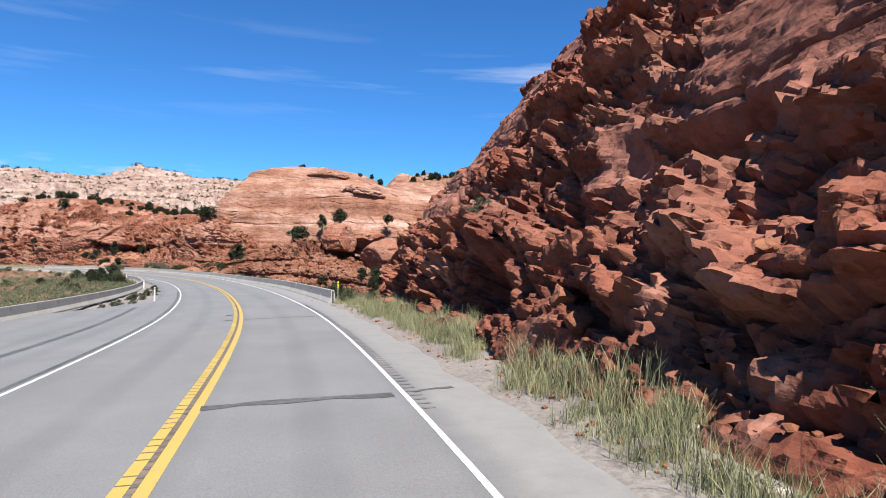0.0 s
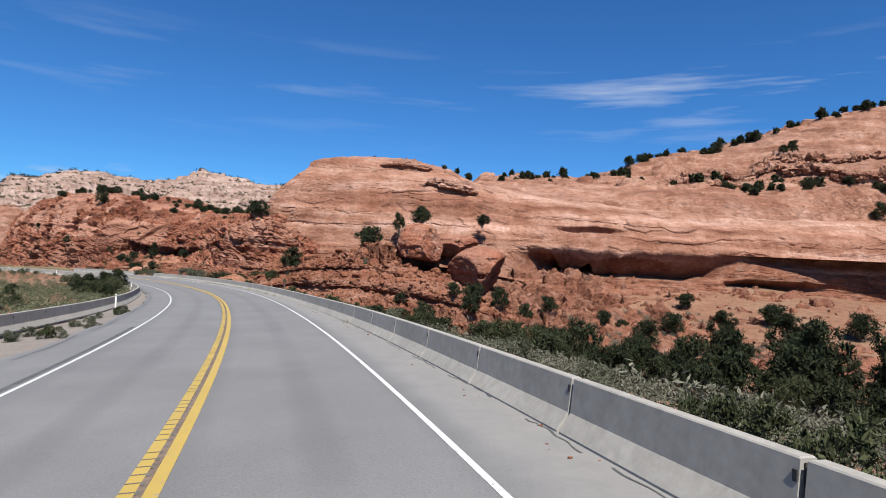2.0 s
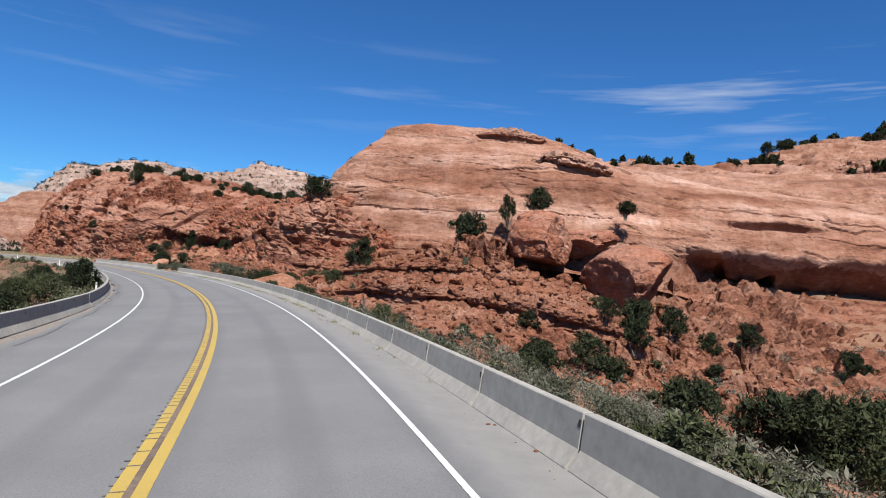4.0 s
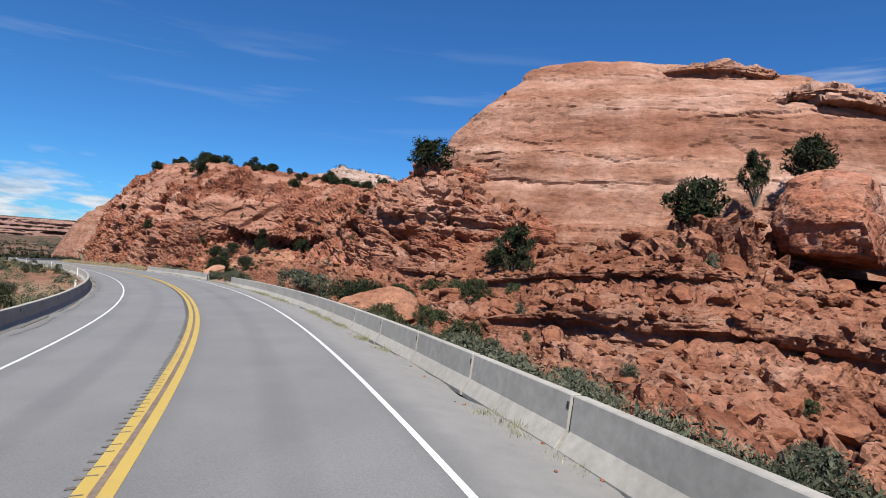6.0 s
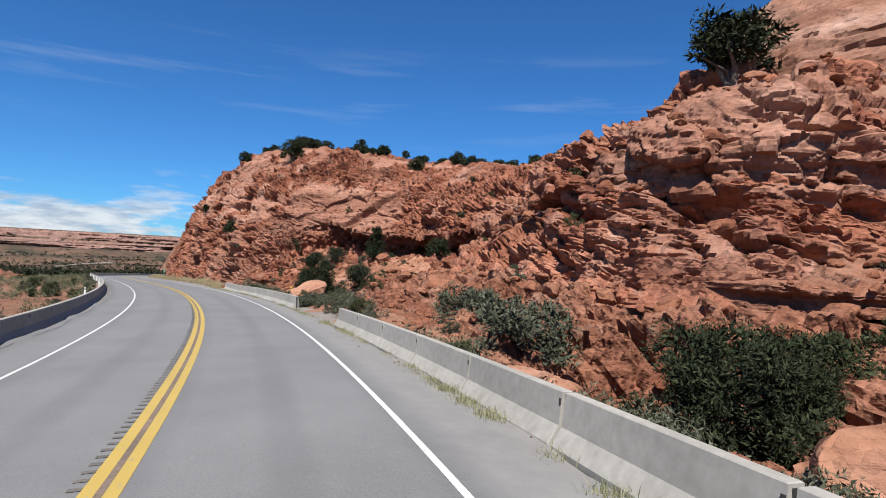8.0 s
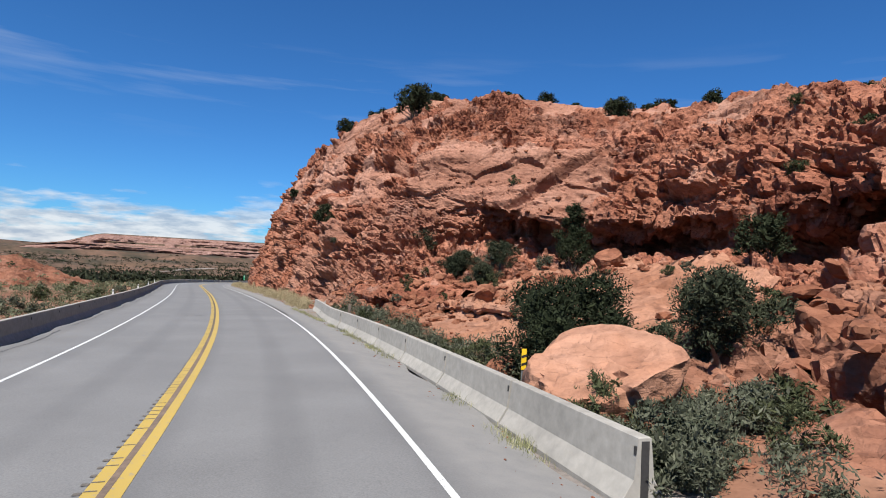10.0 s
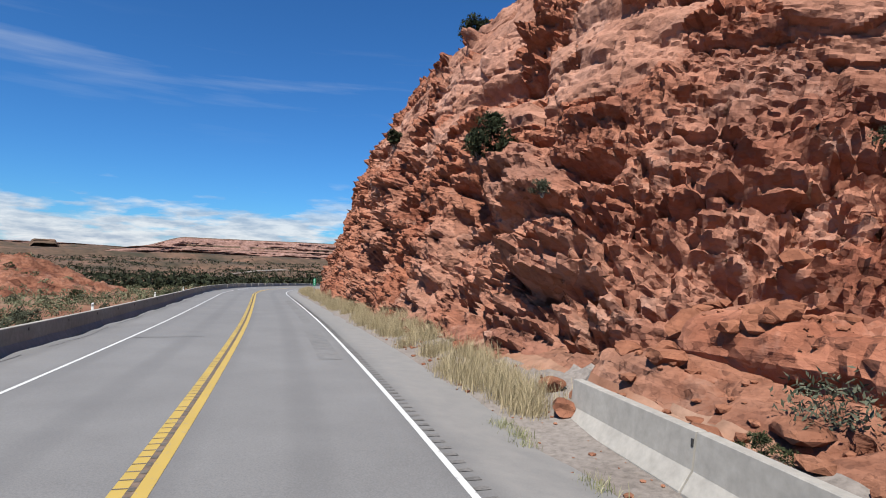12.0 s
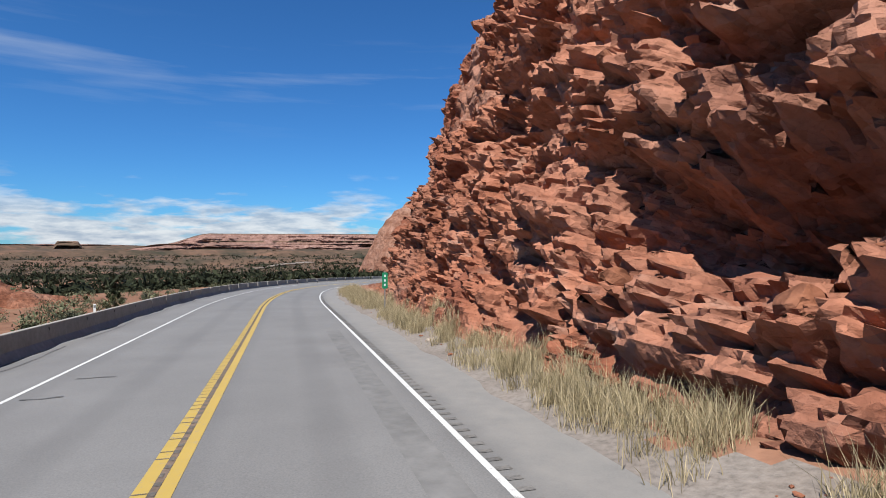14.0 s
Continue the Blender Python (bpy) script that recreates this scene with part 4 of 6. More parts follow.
OUTCROP = ([0.30, 0.16, -0.06, -0.14, -0.02, 0.20, 0.55, 1], [0, 0.10, 0.22, 0.42, 0.66, 0.86, 0.97, 1])
cliff("rock_outcrop", PALE_RED, [(-51, 159.5, -0.5, 2.5, 4, 0), (-54, 155.6, -0.6, 5.4, 4.5, 0), (-57.5, 153.0, -0.6, 6.9, 5, 0), (-61.5, 152.2, -0.6, 7.5, 5, 0), (-65, 153.4, -0.6, 7.2, 5, 0), (-68.3, 156.3, -0.4, 6.0, 4.5, 0), (-71, 160.0, 0.0, 3.0, 4, 0)],
      (OUTCROP, OUTCROP), 0.12, 110, 0.62, 1700, weights=(0.95, 0.34, 0.06), back=5, broken=0.16, caves=0.9, seams=(0.2, 0.5), ledges=0.3, beds=(0.12, 0.6), label="massive jointed sandstone outcrop with hollowed underside")

LIP = ([0, 0.10, 0.16, -0.22, -0.30, -0.22, 0.25, 1], [-0.2, 0.20, 0.42, 0.50, 0.72, 0.90, 1.0, 1.02])
BLUNT = ([0, 0.10, 0.14, 0.02, -0.05, 0.1, 0.4, 1], [-0.2, 0.25, 0.48, 0.56, 0.78, 0.92, 1.0, 1.02])


def ledge(seed, line, tall, deep, mat=APRON):
    """A bed that stands out of the slope, hollow below."""
    st = []
    for s, d, mix in line:
        x, y, z = at_road(s, d)
        z = z + float(apron_height(np.array([s]), np.array([d]))[0])
        st.append((x, y, z - 0.35, z + tall * (1 - 1.25 * (len(st) in (0, len(line) - 1))), deep * (1 - 0.8 * (len(st) in (0, len(line) - 1))), mix))
    cliff("rock_ledge", mat, st, (LIP, BLUNT), 0.16, 44, 0.55, seed, weights=(0.6, 0.35, 0.1), back=4.5, broken=0.6, caves=0.0, seams=(0.2, 1.0), ledges=0.3, label="overhanging sandstone ledge across the slope")


ledge(1100, ((119, 46, 1), (122, 40, 0.3), (126, 33, 0), (129.5, 27, 0.2), (132.5, 22.5, 0), (137, 19.5, 0.3), (143, 15, 1)), 1.9, 2.6)
ledge(1150, ((125, 48, 1), (131, 39, 0.2), (136, 31.5, 0.5), (141, 26.5, 0), (147, 22, 0.3), (152, 19, 1)), 1.2, 2.0)
ledge(1250, ((150, 22, 1), (156, 19.5, 0.3), (163, 17, 0), (169, 14.5, 1)), 1.1, 1.8)

ledge(1350, ((187, 9.6, 1), (191, 10.2, 0.2), (196, 10.6, 0), (201, 10.2, 0.2), (205, 9.2, 1)), 0.7, 1.5, ORANGE)
ledge(1380, ((190, 14.5, 1), (195, 15.0, 0), (200, 14.6, 0.3), (206, 13.0, 1)), 0.6, 1.3, ORANGE)
ledge(1400, ((206, 9.6, 1), (210, 8.7, 0), (214, 8.3, 0.2), (218, 8.4, 0), (222, 8.0, 1)), 1.1, 1.7, RED)


def cap_ledge(seed, line, tall, deep):
    st = [(x, y, z - 0.9, z + tall * (1 - 1.2 * (k in (0, len(line) - 1))), deep * (1 - 0.8 * (k in (0, len(line) - 1))), 0.2 * (k % 2)) for k, (x, y, z) in enumerate(line)]
    cliff("cap_ledge", SLICK, st, (LIP, BLUNT), 0.2, 40, 0.5, seed, weights=(0.9, 0.5, 0.1), back=3.5, broken=0.7, seams=(0.2, 1.0), ledges=0.3, label="overhanging cap ledge on the slickrock dome")


cap_ledge(1500, ((-14.0, 167.5, 13.2), (-17, 164.2, 14.3), (-21.5, 162.8, 15.0), (-26.5, 162.9, 15.7), (-31, 165.0, 16.4)), 2.5, 4.2)
cap_ledge(1550, ((-24, 171.5, 20.0), (-28.5, 169.5, 20.8), (-33, 168.6, 21.0), (-37, 168.6, 21.2), (-41, 169.4, 21.2)), 1.0, 2.2)


def hill(name, mat, x, y, height, label):
    X, Y = np.meshgrid(x, y, indexing="ij")
    z = height(X.ravel(), Y.ravel())
    me = mesh_of(name, np.stack([X.ravel(), Y.ravel(), z], 1), grid_faces(len(x), len(y)), mat, True)
    return tagged(new(name, me), label, "hill", kind="structure")


def hill_back(x, y):
    """How far back a place on the hill lies, with the wander of its ledges."""
    return y + 4.0 * fbm(np.stack([x, y, 0 * x], 1) / 28.0, 501, 4) + 0.10 * (x - 60)


def upper_hill(x, y):
    p = np.stack([x, y, 0 * x], 1)
    v = hill_back(x, y)
    crest = np.interp(x, [-40, -20, 2, 19, 29, 45, 63, 80, 95, 121, 135, 170, 250, 330], [28, 29, 30.3, 31.3, 33.7, 39.5, 44.4, 49, 53.8, 59.4, 62, 71, 86, 92])
    z = np.interp(v, [168, 178, 186, 200, 222, 250, 300], [9, 14.0, 18.0, 22.6, 27.0, 29.5, 31])
    rise = np.interp(v, [220, 223, 226, 234, 244, 252, 264, 320, 360], [0, 0.20, 0.26, 0.55, 0.82, 0.99, 1.04, 1.02, 0.9])
    z = z + np.maximum(crest - 29.5, 0) * rise
    b, _ = blocks(p * np.array([0.13, 0.16, 1.0]), 531)
    broken = smooth(v, 196, 204) * (1 - smooth(v, 228, 236))
    z = z + broken * (0.7 * b + 0.7 * fbm(p / 8.0, 541, 3))
    banded = terrace(z + 0.9 * fbm(p / np.array([26.0, 12.0, 1.0]), 511, 4), 2.6, 0.06, 0.8 * value_noise(p / 20.0, 515))
    k = 0.30 + 0.6 * smooth(value_noise(p / np.array([22.0, 14.0, 1.0]), 519), -0.1, 0.25)
    z = z + k * (banded - z) + 0.16 * fbm(p / 3.0, 521, 3)
    wall = np.interp(x, [-14, 3, 30, 60, 112, 200], [178, 179, 184, 192, 207, 230])
    return 4 + (z - 4) * smooth(x, -36, -16) * smooth(y, wall - 7, wall + 3)


HILL_SLICK = rock_material("hill_slickrock", (0.178, 0.080, 0.050), (0.255, 0.132, 0.088), (0.315, 0.186, 0.136), 0.35, 1.2, 0.1, None, 0.7, 0.4)
hill("slickrock_hill", HILL_SLICK, np.arange(-40, 330, 0.75), np.concatenate((np.arange(168, 262, 0.55), np.arange(262, 360, 2.0))), upper_hill, "sloping orange slickrock hill with dark ledges")


def hill_ledge(seed, xs, back, tall, deep):
    """A hollowed bed along the foot of the hill's upper slope."""
    st, y = [], np.arange(180.0, 262.0, 0.5)
    for k, x in enumerate(xs):
        yk = float(y[np.argmax(hill_back(np.full(len(y), float(x)), y) > back + 1.2 * math.sin(1.7 * k))])
        zk = float(upper_hill(np.array([float(x)]), np.array([yk - 1.5]))[0])
        end = k in (0, len(xs) - 1)
        st.append((x, yk, zk - 0.8, zk + (0.2 if end else tall * (1 + 0.3 * math.sin(2.3 * k + seed))), 0.8 if end else deep, 0.5 + 0.5 * math.sin(1.9 * k)))
    cliff("hill_ledge", HILL_SLICK, st, (LIP, BLUNT), 0.4, 40, 0.8, seed, weights=(1.0, 0.6, 0.2), back=3.0, broken=0.5, seams=(0.2, 1.0), ledges=0.3, label="hollowed dark ledge below the upper slope of the hill")


hill_ledge(1600, (128, 116, 104, 93, 82, 72, 62, 53, 45, 38), 221, 4.6, 5.0)
hill_ledge(1650, (120, 108, 98, 90, 80, 71, 64), 228, 2.6, 3.0)
hill_ledge(1680, (74, 64, 54, 44, 34, 26, 18), 208, 1.1, 2.0)


def pale_hills():
    az = np.linspace(3, 43, 420)
    r = np.concatenate((np.linspace(430, 700, 100), np.linspace(710, 1000, 12)))
    A, R = np.meshgrid(az, r, indexing="ij")
    x, y = -R.ravel() * np.sin(np.radians(A.ravel())), R.ravel() * np.cos(np.radians(A.ravel()))
    p = np.stack([x, y, 0 * x], 1)
    n = fbm(p / 80.0, 601, 5)
    crest = np.interp(A.ravel(), [3, 8, 17, 22, 27, 30, 36, 40, 43], [28, 46, 58, 61, 71, 63, 60, 53, 20])
    z = crest * np.interp(R.ravel() + 30 * n, [400, 440, 490, 540, 600, 680, 1000], [-0.4, -0.1, 0.48, 0.75, 1.0, 1.0, 0.2]) + 4 * n
    b, _ = blocks(p * np.array([0.05, 0.05, 1.0]), 615)
    z = z + 2.2 * b * smooth(z, 5, 25)
    z = 0.35 * z + 0.65 * terrace(z, 6.0, 0.1, n) - 6 + 1.0 * fbm(p / 12.0, 611, 4)
    me = mesh_of("pale_hills", np.stack([x, y, z], 1), grid_faces(len(az), len(r)), SLICK_FAR, True)
    tagged(new("pale_hills", me), "distant pale slickrock hills dotted with junipers", "hill", kind="structure")


pale_hills()


def far_dome(x, y):
    """A bare rounded dome beyond the end of the cut."""
    p = np.stack([x, y, 0 * x], 1)
    r = np.hypot((x + 331) / 43, (y - 390) / 46) + 0.05 * fbm(p / 30.0, 631, 3)
    h = 42 * np.clip(1 - np.clip(r, 0, 1.05) ** 2.8, 0, 1)
    return -21 + 0.5 * h + 0.5 * terrace(h + 0.8 * fbm(p / 14.0, 635, 3), 4.0, 0.12, 0.5 * value_noise(p / 25.0, 637))


hill("far_dome", HILL_SLICK, np.arange(-392, -280, 0.9), np.arange(338, 444, 1.2), far_dome, "banded orange slickrock dome beyond the headland")


def mound_height(x, y):
    p = np.stack([x, y, 0 * x], 1)
    base = land(x, y)
    n = fbm(p / 6.0, 651, 4)
    b, e = blocks(p * np.array([0.4, 0.4, 1.0]), 655)
    h = 5.6 * np.exp(-(((x + 210) / 15.0) ** 2 + ((y - 186) / 11.0) ** 2)) + 3.2 * np.exp(-(((x + 150) / 20.0) ** 2 + ((y - 128) / 12.0) ** 2))
    return base - 0.35 + terrace(h + 0.6 * n + 0.6 * b * smooth(h, 0.3, 1.5), 0.7, 0.2, n)


hill("red_mound", APRON, np.arange(-250, -112, 0.55), np.arange(100, 214, 0.55), mound_height, "low broken red sandstone mounds beyond the barrier")


def far_rim(name, az0, az1, r0, base, top, seed, label):
    """A far flat-topped rim of layered rock round the valley's middle."""
    az = np.linspace(az0, az1, max(60, int((az1 - az0) * 18)))
    t = np.concatenate((np.linspace(0, 1, 42), [1.02, 1.04]))
    A, T = np.meshgrid(np.radians(az), t, indexing="ij")
    ends = smooth(A, math.radians(az0), math.radians(az0 + 0.2 * (az1 - az0))) * (1 - smooth(A, math.radians(az1 - 0.15 * (az1 - az0)), math.radians(az1)))
    p = np.stack([A.ravel() * r0 / 40.0, T.ravel() * 2, 0 * T.ravel()], 1)
    q = np.stack([A.ravel() * r0 / 90.0, T.ravel() * 9, 0 * T.ravel()], 1)
    n, m = fbm(p, seed, 4).reshape(T.shape), value_noise(q, seed + 5).reshape(T.shape)
    depth = (top - base) * 2.6 * (0.55 * T + 0.09 * np.floor(T * 5 + 0.4 * n)) + 14 * n + 9 * m
    depth = depth + np.where(T > 1.01, (T - 1) * 9000, 0)
    z = base + (top - base) * np.minimum(T, 1) * (0.35 + 0.65 * ends)
    r = r0 + depth
    x, y = -140 - r * np.sin(A), 185 + r * np.cos(A)
    me = mesh_of(name, np.stack([x, y, z], -1).reshape(-1, 3), grid_faces(len(az), len(t)), SCRUBLAND if name == "butte" else MESA, True)
    me.materials.append(SCRUBLAND)
    # talus and the wooded top
    scrub = (T > 0.95) | ((np.abs(T - 0.5) < 0.05) & (n > 0)) | (T < 0.16 + 0.12 * m)
    me.polygons.foreach_set("material_index", scrub[:-1, :-1].ravel().astype(np.int32))
    tagged(new(name, me), label, "mesa", kind="structure")


far_rim("mesa", 42, 69.5, 1440, -14, 27, 661, "far pink mesa with a dark wooded top")
far_rim("low_rim", 40, 74, 900, -19, -1, 671, "low pink ledges across the valley")
far_rim("butte", 75.2, 77.3, 1150, -12, 4, 681, "small dark flat-topped butte on the horizon")
far_rim("far_plateau", 64, 125, 1900, -14, 2, 691, "low dark plateau on the horizon")


def far_road():
    """The road's far stretch across the valley, draped over the ground."""
    az = np.radians(np.linspace(48, 62, 60))
    r = 405 + 14 * np.sin(np.linspace(0, 3, 60))
    v = []
    for w in (-5, 5):
        x, y = -140 - (r + w) * np.sin(az), 185 + (r + w) * np.cos(az)
        v.append(np.stack([x, y, np.maximum(land(x, y), -21) + 1.0], 1))
    v = np.stack(v, 1).reshape(-1, 3)
    tagged(new("far_road", mesh_of("far_road", v, grid_faces(60, 2), GRAVEL, True)), "pale far stretch of the road across the valley", "road", kind="structure")


far_road()


# ---- plants and loose stones ----
bpy.context.view_layer.update()
DEPS = bpy.context.evaluated_depsgraph_get()


def drop(x, y, top=200.0):
    """The surface under a place in plan: its height and upward normal."""
    hit, place, normal, _, ob, _ = scene.ray_cast(DEPS, Vector((x, y, top)), Vector((0, 0, -1)))
    return (place.z, normal, ob.name) if hit else (None, None, "")


def sprigs(centres, size, seed, up=0.4, out=None):
    """Small leaf blades, one diamond each, at the given centres."""
    g = np.random.default_rng(seed)
    n = len(centres)
    a = g.normal(size=(n, 3)) + np.array([0, 0, up])
    if out is not None:
        a = a + 0.9 * out
    a /= np.linalg.norm(a, axis=1, keepdims=True)
    b = np.cross(a, g.normal(size=(n, 3)))
    b /= np.linalg.norm(b, axis=1, keepdims=True) + 1e-9
    L = (size * g.uniform(0.7, 1.7, n))[:, None]
    W = L * g.uniform(0.20, 0.42, n)[:, None]
    v = np.stack([centres - a * L * 0.5, centres + b * W * 0.5, centres + a * L * 0.6, centres - b * W * 0.5], 1)
    return v.reshape(-1, 3), np.arange(4 * n).reshape(-1, 4)


def tube(points, radii, sides=6):
    v, f = [], []
    for k, (p, r) in enumerate(zip(points, radii)):
        ang = np.arange(sides) * 2 * np.pi / sides
        v.append(np.stack([p[0] + r * np.cos(ang), p[1] + r * np.sin(ang), np.full(sides, p[2])], 1))
        if k:
            for i in range(sides):
                j = (i + 1) % sides
                f.append(((k - 1) * sides + i, (k - 1) * sides + j, k * sides + j, k * sides + i))
    return np.concatenate(v), np.array(f)


def plant(name, seed, width, height, lobes, leaves, leaf, mat, label, category, group, trunk=0.0, cone=0.0, flat=1.0):
    """A bush or small tree of unit pose: stems and a crown of many small sprays in uneven lobes."""
    g = np.random.default_rng(seed)
    root = new(name, None)
    cs, rs = [], []
    for i in range(lobes):
        t = (i + 0.5) / lobes
        zc = trunk + (height - trunk) * (0.14 + 0.74 * t)
        spread = (1 - cone * t) * math.sqrt(max(0.05, 1 - ((t - 0.35) / 0.68) ** 2 * (1 - cone)))
        ang = i * 2.4 + g.uniform(-0.5, 0.5)
        rad = width * 0.5 * spread * g.uniform(0.15, 0.98)
        cs.append((rad * math.cos(ang), rad * math.sin(ang), zc))
        rs.append(width * g.uniform(0.07, 0.24) * (1 - 0.5 * cone * t))
    cs, rs = np.array(cs), np.array(rs)
    pick = g.choice(lobes, leaves, p=rs ** 1.8 / np.sum(rs ** 1.8))
    dirs = g.normal(size=(leaves, 3))
    dirs /= np.linalg.norm(dirs, axis=1, keepdims=True)
    at = cs[pick] + dirs * (rs[pick] * g.uniform(0.35, 1.0, leaves) ** 0.5)[:, None] * np.array([1, 1, 0.8 * flat])
    at[:, 2] = np.maximum(at[:, 2], 0.04)
    # a fifth of the sprays are larger and sit deeper, so that the crown closes
    deep = g.uniform(size=leaves) < 0.2
    at = np.where(deep[:, None], cs[pick] + 0.62 * (at - cs[pick]), at)
    v, f = sprigs(at, leaf * np.where(deep, 2.3, 1.0), seed + 1, 0.5, dirs)
    crown = new("crown", mesh_of("crown", v, f, mat))
    crown.parent = root
    r0 = 0.028 * width + 0.012
    ring, _ = tube([(0, 0, -0.15)], [r0 * 1.3])
    sv, sf, base = [ring], [], 6
    for i in range(min(lobes, 9)):
        c = cs[i]
        pts = [(0, 0, -0.15), (0.35 * c[0] + 0.05 * g.normal(), 0.35 * c[1], 0.4 * c[2]), tuple(c)]
        a, b = tube(pts, [r0, r0 * 0.65, r0 * 0.2])
        sv.append(a[6:])
        sf.append(np.where(b < 6, b, b - 6 + base))
        base += len(a) - 6
    stems = new("trunk" if trunk else "stem", mesh_of("stem", np.concatenate(sv), np.concatenate(sf), BARK, True))
    stems.parent = root
    return tagged(root, label, category, group)


def stone(seed, cuts=11, level=2, squash=(1, 0.85, 0.7)):
    g = np.random.default_rng(seed)
    bm = bmesh.new()
    bmesh.ops.create_icosphere(bm, subdivisions=level, radius=1.0)
    co = np.array([v.co[:] for v in bm.verts])
    for _ in range(cuts):
        n = g.normal(size=3)
        n /= np.linalg.norm(n)
        over = np.maximum(0, co @ n - g.uniform(0.5, 0.85))
        co -= over[:, None] * n
    co *= np.array(squash)
    co += 0.03 * np.stack([fbm(co * 2.2 + 9 * seed, 700 + c, 3) for c in range(3)], 1)
    for v, c in zip(bm.verts, co):
        v.co = c
    return bm


STONES = []
for i in range(7):
    bm = stone(40 + i, 13, 3, squash=(1, (0.75, 0.9, 0.6)[i % 3], (0.55, 0.75, 0.4)[i % 3]))
    me = bpy.data.meshes.new("stone")
    for f in bm.faces:
        f.smooth = True
    bm.to_mesh(me)
    bm.free()
    me.set_sharp_from_angle(angle=radians(24))
    me.materials.append(BOULDER)
    STONES.append(me)


def set_stone(x, y, size, i, label="angular red sandstone block fallen on the slope", sink=0.3, z=None, name="stone_block"):
    if z is None:
        z, _, what = drop(x, y)
        if z is None or what.startswith(("slick", "cap", "boulder", "body")):
            return None
    ob = new(name, STONES[i % len(STONES)])
    g = np.random.default_rng(int(abs(x * 91 + y * 57)) + i)
    ob.matrix_basis = pose(x, y, z + size * sink, g.uniform(-25, 25), g.uniform(-25, 25), g.uniform(0, 360)) @ Matrix.Diagonal((size, size, size, 1))
    return tagged(ob, label, "rock", "fallen blocks")


def boulder(x, y, z, sx, sy, sz, seed, turn, label, mat=BOULDER, cuts=12, rough=1.0):
    """A large boulder: split planes, scaling skin and a few joints."""
    bm = stone(seed, cuts, 5, (1, 1, 1))
    co = np.array([v.co[:] for v in bm.verts])
    out = co / np.linalg.norm(co, axis=1, keepdims=True)
    b1, e1 = blocks(co * np.array([1.3, 1.3, 1.9]) + 11 * seed, 900 + seed)
    b2, _ = blocks(co * np.array([4.0, 4.0, 6.5]) + 7 * seed, 930 + seed)
    co = co + out * (rough * (0.075 * b1 + 0.022 * b2 - 0.05 * np.exp(-e1 / 0.03)))[:, None]
    for v, c in zip(bm.verts, co):
        v.co = c
    for f in bm.faces:
        f.smooth = True
    ob = part("boulder", bm, mat)
    ob.data.set_sharp_from_angle(angle=radians(30))
    ob.matrix_basis = pose(x, y, z, 4, -6, turn) @ Matrix.Diagonal((sx, sy, sz, 1))
    return tagged(ob, label, "boulder", "large boulders")


boulder(-26.2, 150.6, 2.5, 4.5, 4.2, 4.6, 3, 20, "house-sized rounded red boulder on the slope", RED, 4, 0.8)
boulder(-14.4, 146.6, -1.6, 6.2, 4.8, 4.5, 5, -25, "huge rounded red boulder on the slope", RED, 4, 0.8)
boulder(-20.5, 155.5, 3.0, 5.5, 4.0, 3.0, 8, 10, "flat-topped sandstone block behind the boulders", RED, 14)
boulder(-57.5, 135.5, -6.0, 2.95, 2.4, 2.2, 11, 20, "smooth pale orange boulder behind the barrier", ORANGE, 3, 0.6)
boulder(-88.3, 157.0, -5.6, 1.9, 1.4, 1.35, 14, -40, "rounded pale orange boulder behind the barrier", ORANGE, 6, 0.8)
boulder(-66.8, 141.2, -6.3, 2.0, 1.3, 0.9, 16, -30, "low pale sandstone block in the scrub", ORANGE, 12)
boulder(-103.6, 176.0, -6.9, 2.6, 1.5, 0.75, 17, 60, "pale orange slab tilted out of the slope", ORANGE, 26)

# stones over the slope and below the cuts
g = np.random.default_rng(21)
for i in range(298):
    s, d = (g.uniform(112, 152), 20 + 36 * g.uniform()) if i % 3 == 1 else (g.uniform(108, 172), 8 + 30 * g.uniform()) if i % 3 else (g.uniform(150, 214), 5.5 + 16 * g.uniform())
    x, y, _ = at_road(s, d)
    if 185 < s < 198 and 6 < d < 16 or s < 140 and d < 27 and i % 2:
        continue
    set_stone(x, y, 0.22 + 0.95 * g.uniform() ** 2.6, i, sink=0.12)
for i in range(70):
    s, d = (g.uniform(-4, 36), g.uniform(4.8, 6.6)) if i % 2 else (g.uniform(216, 290), g.uniform(4.7, 6.4))
    x, y, _ = at_road(s, d)
    set_stone(x, y, 0.12 + 0.35 * g.uniform() ** 2, i, "small red sandstone block at the foot of the cut")


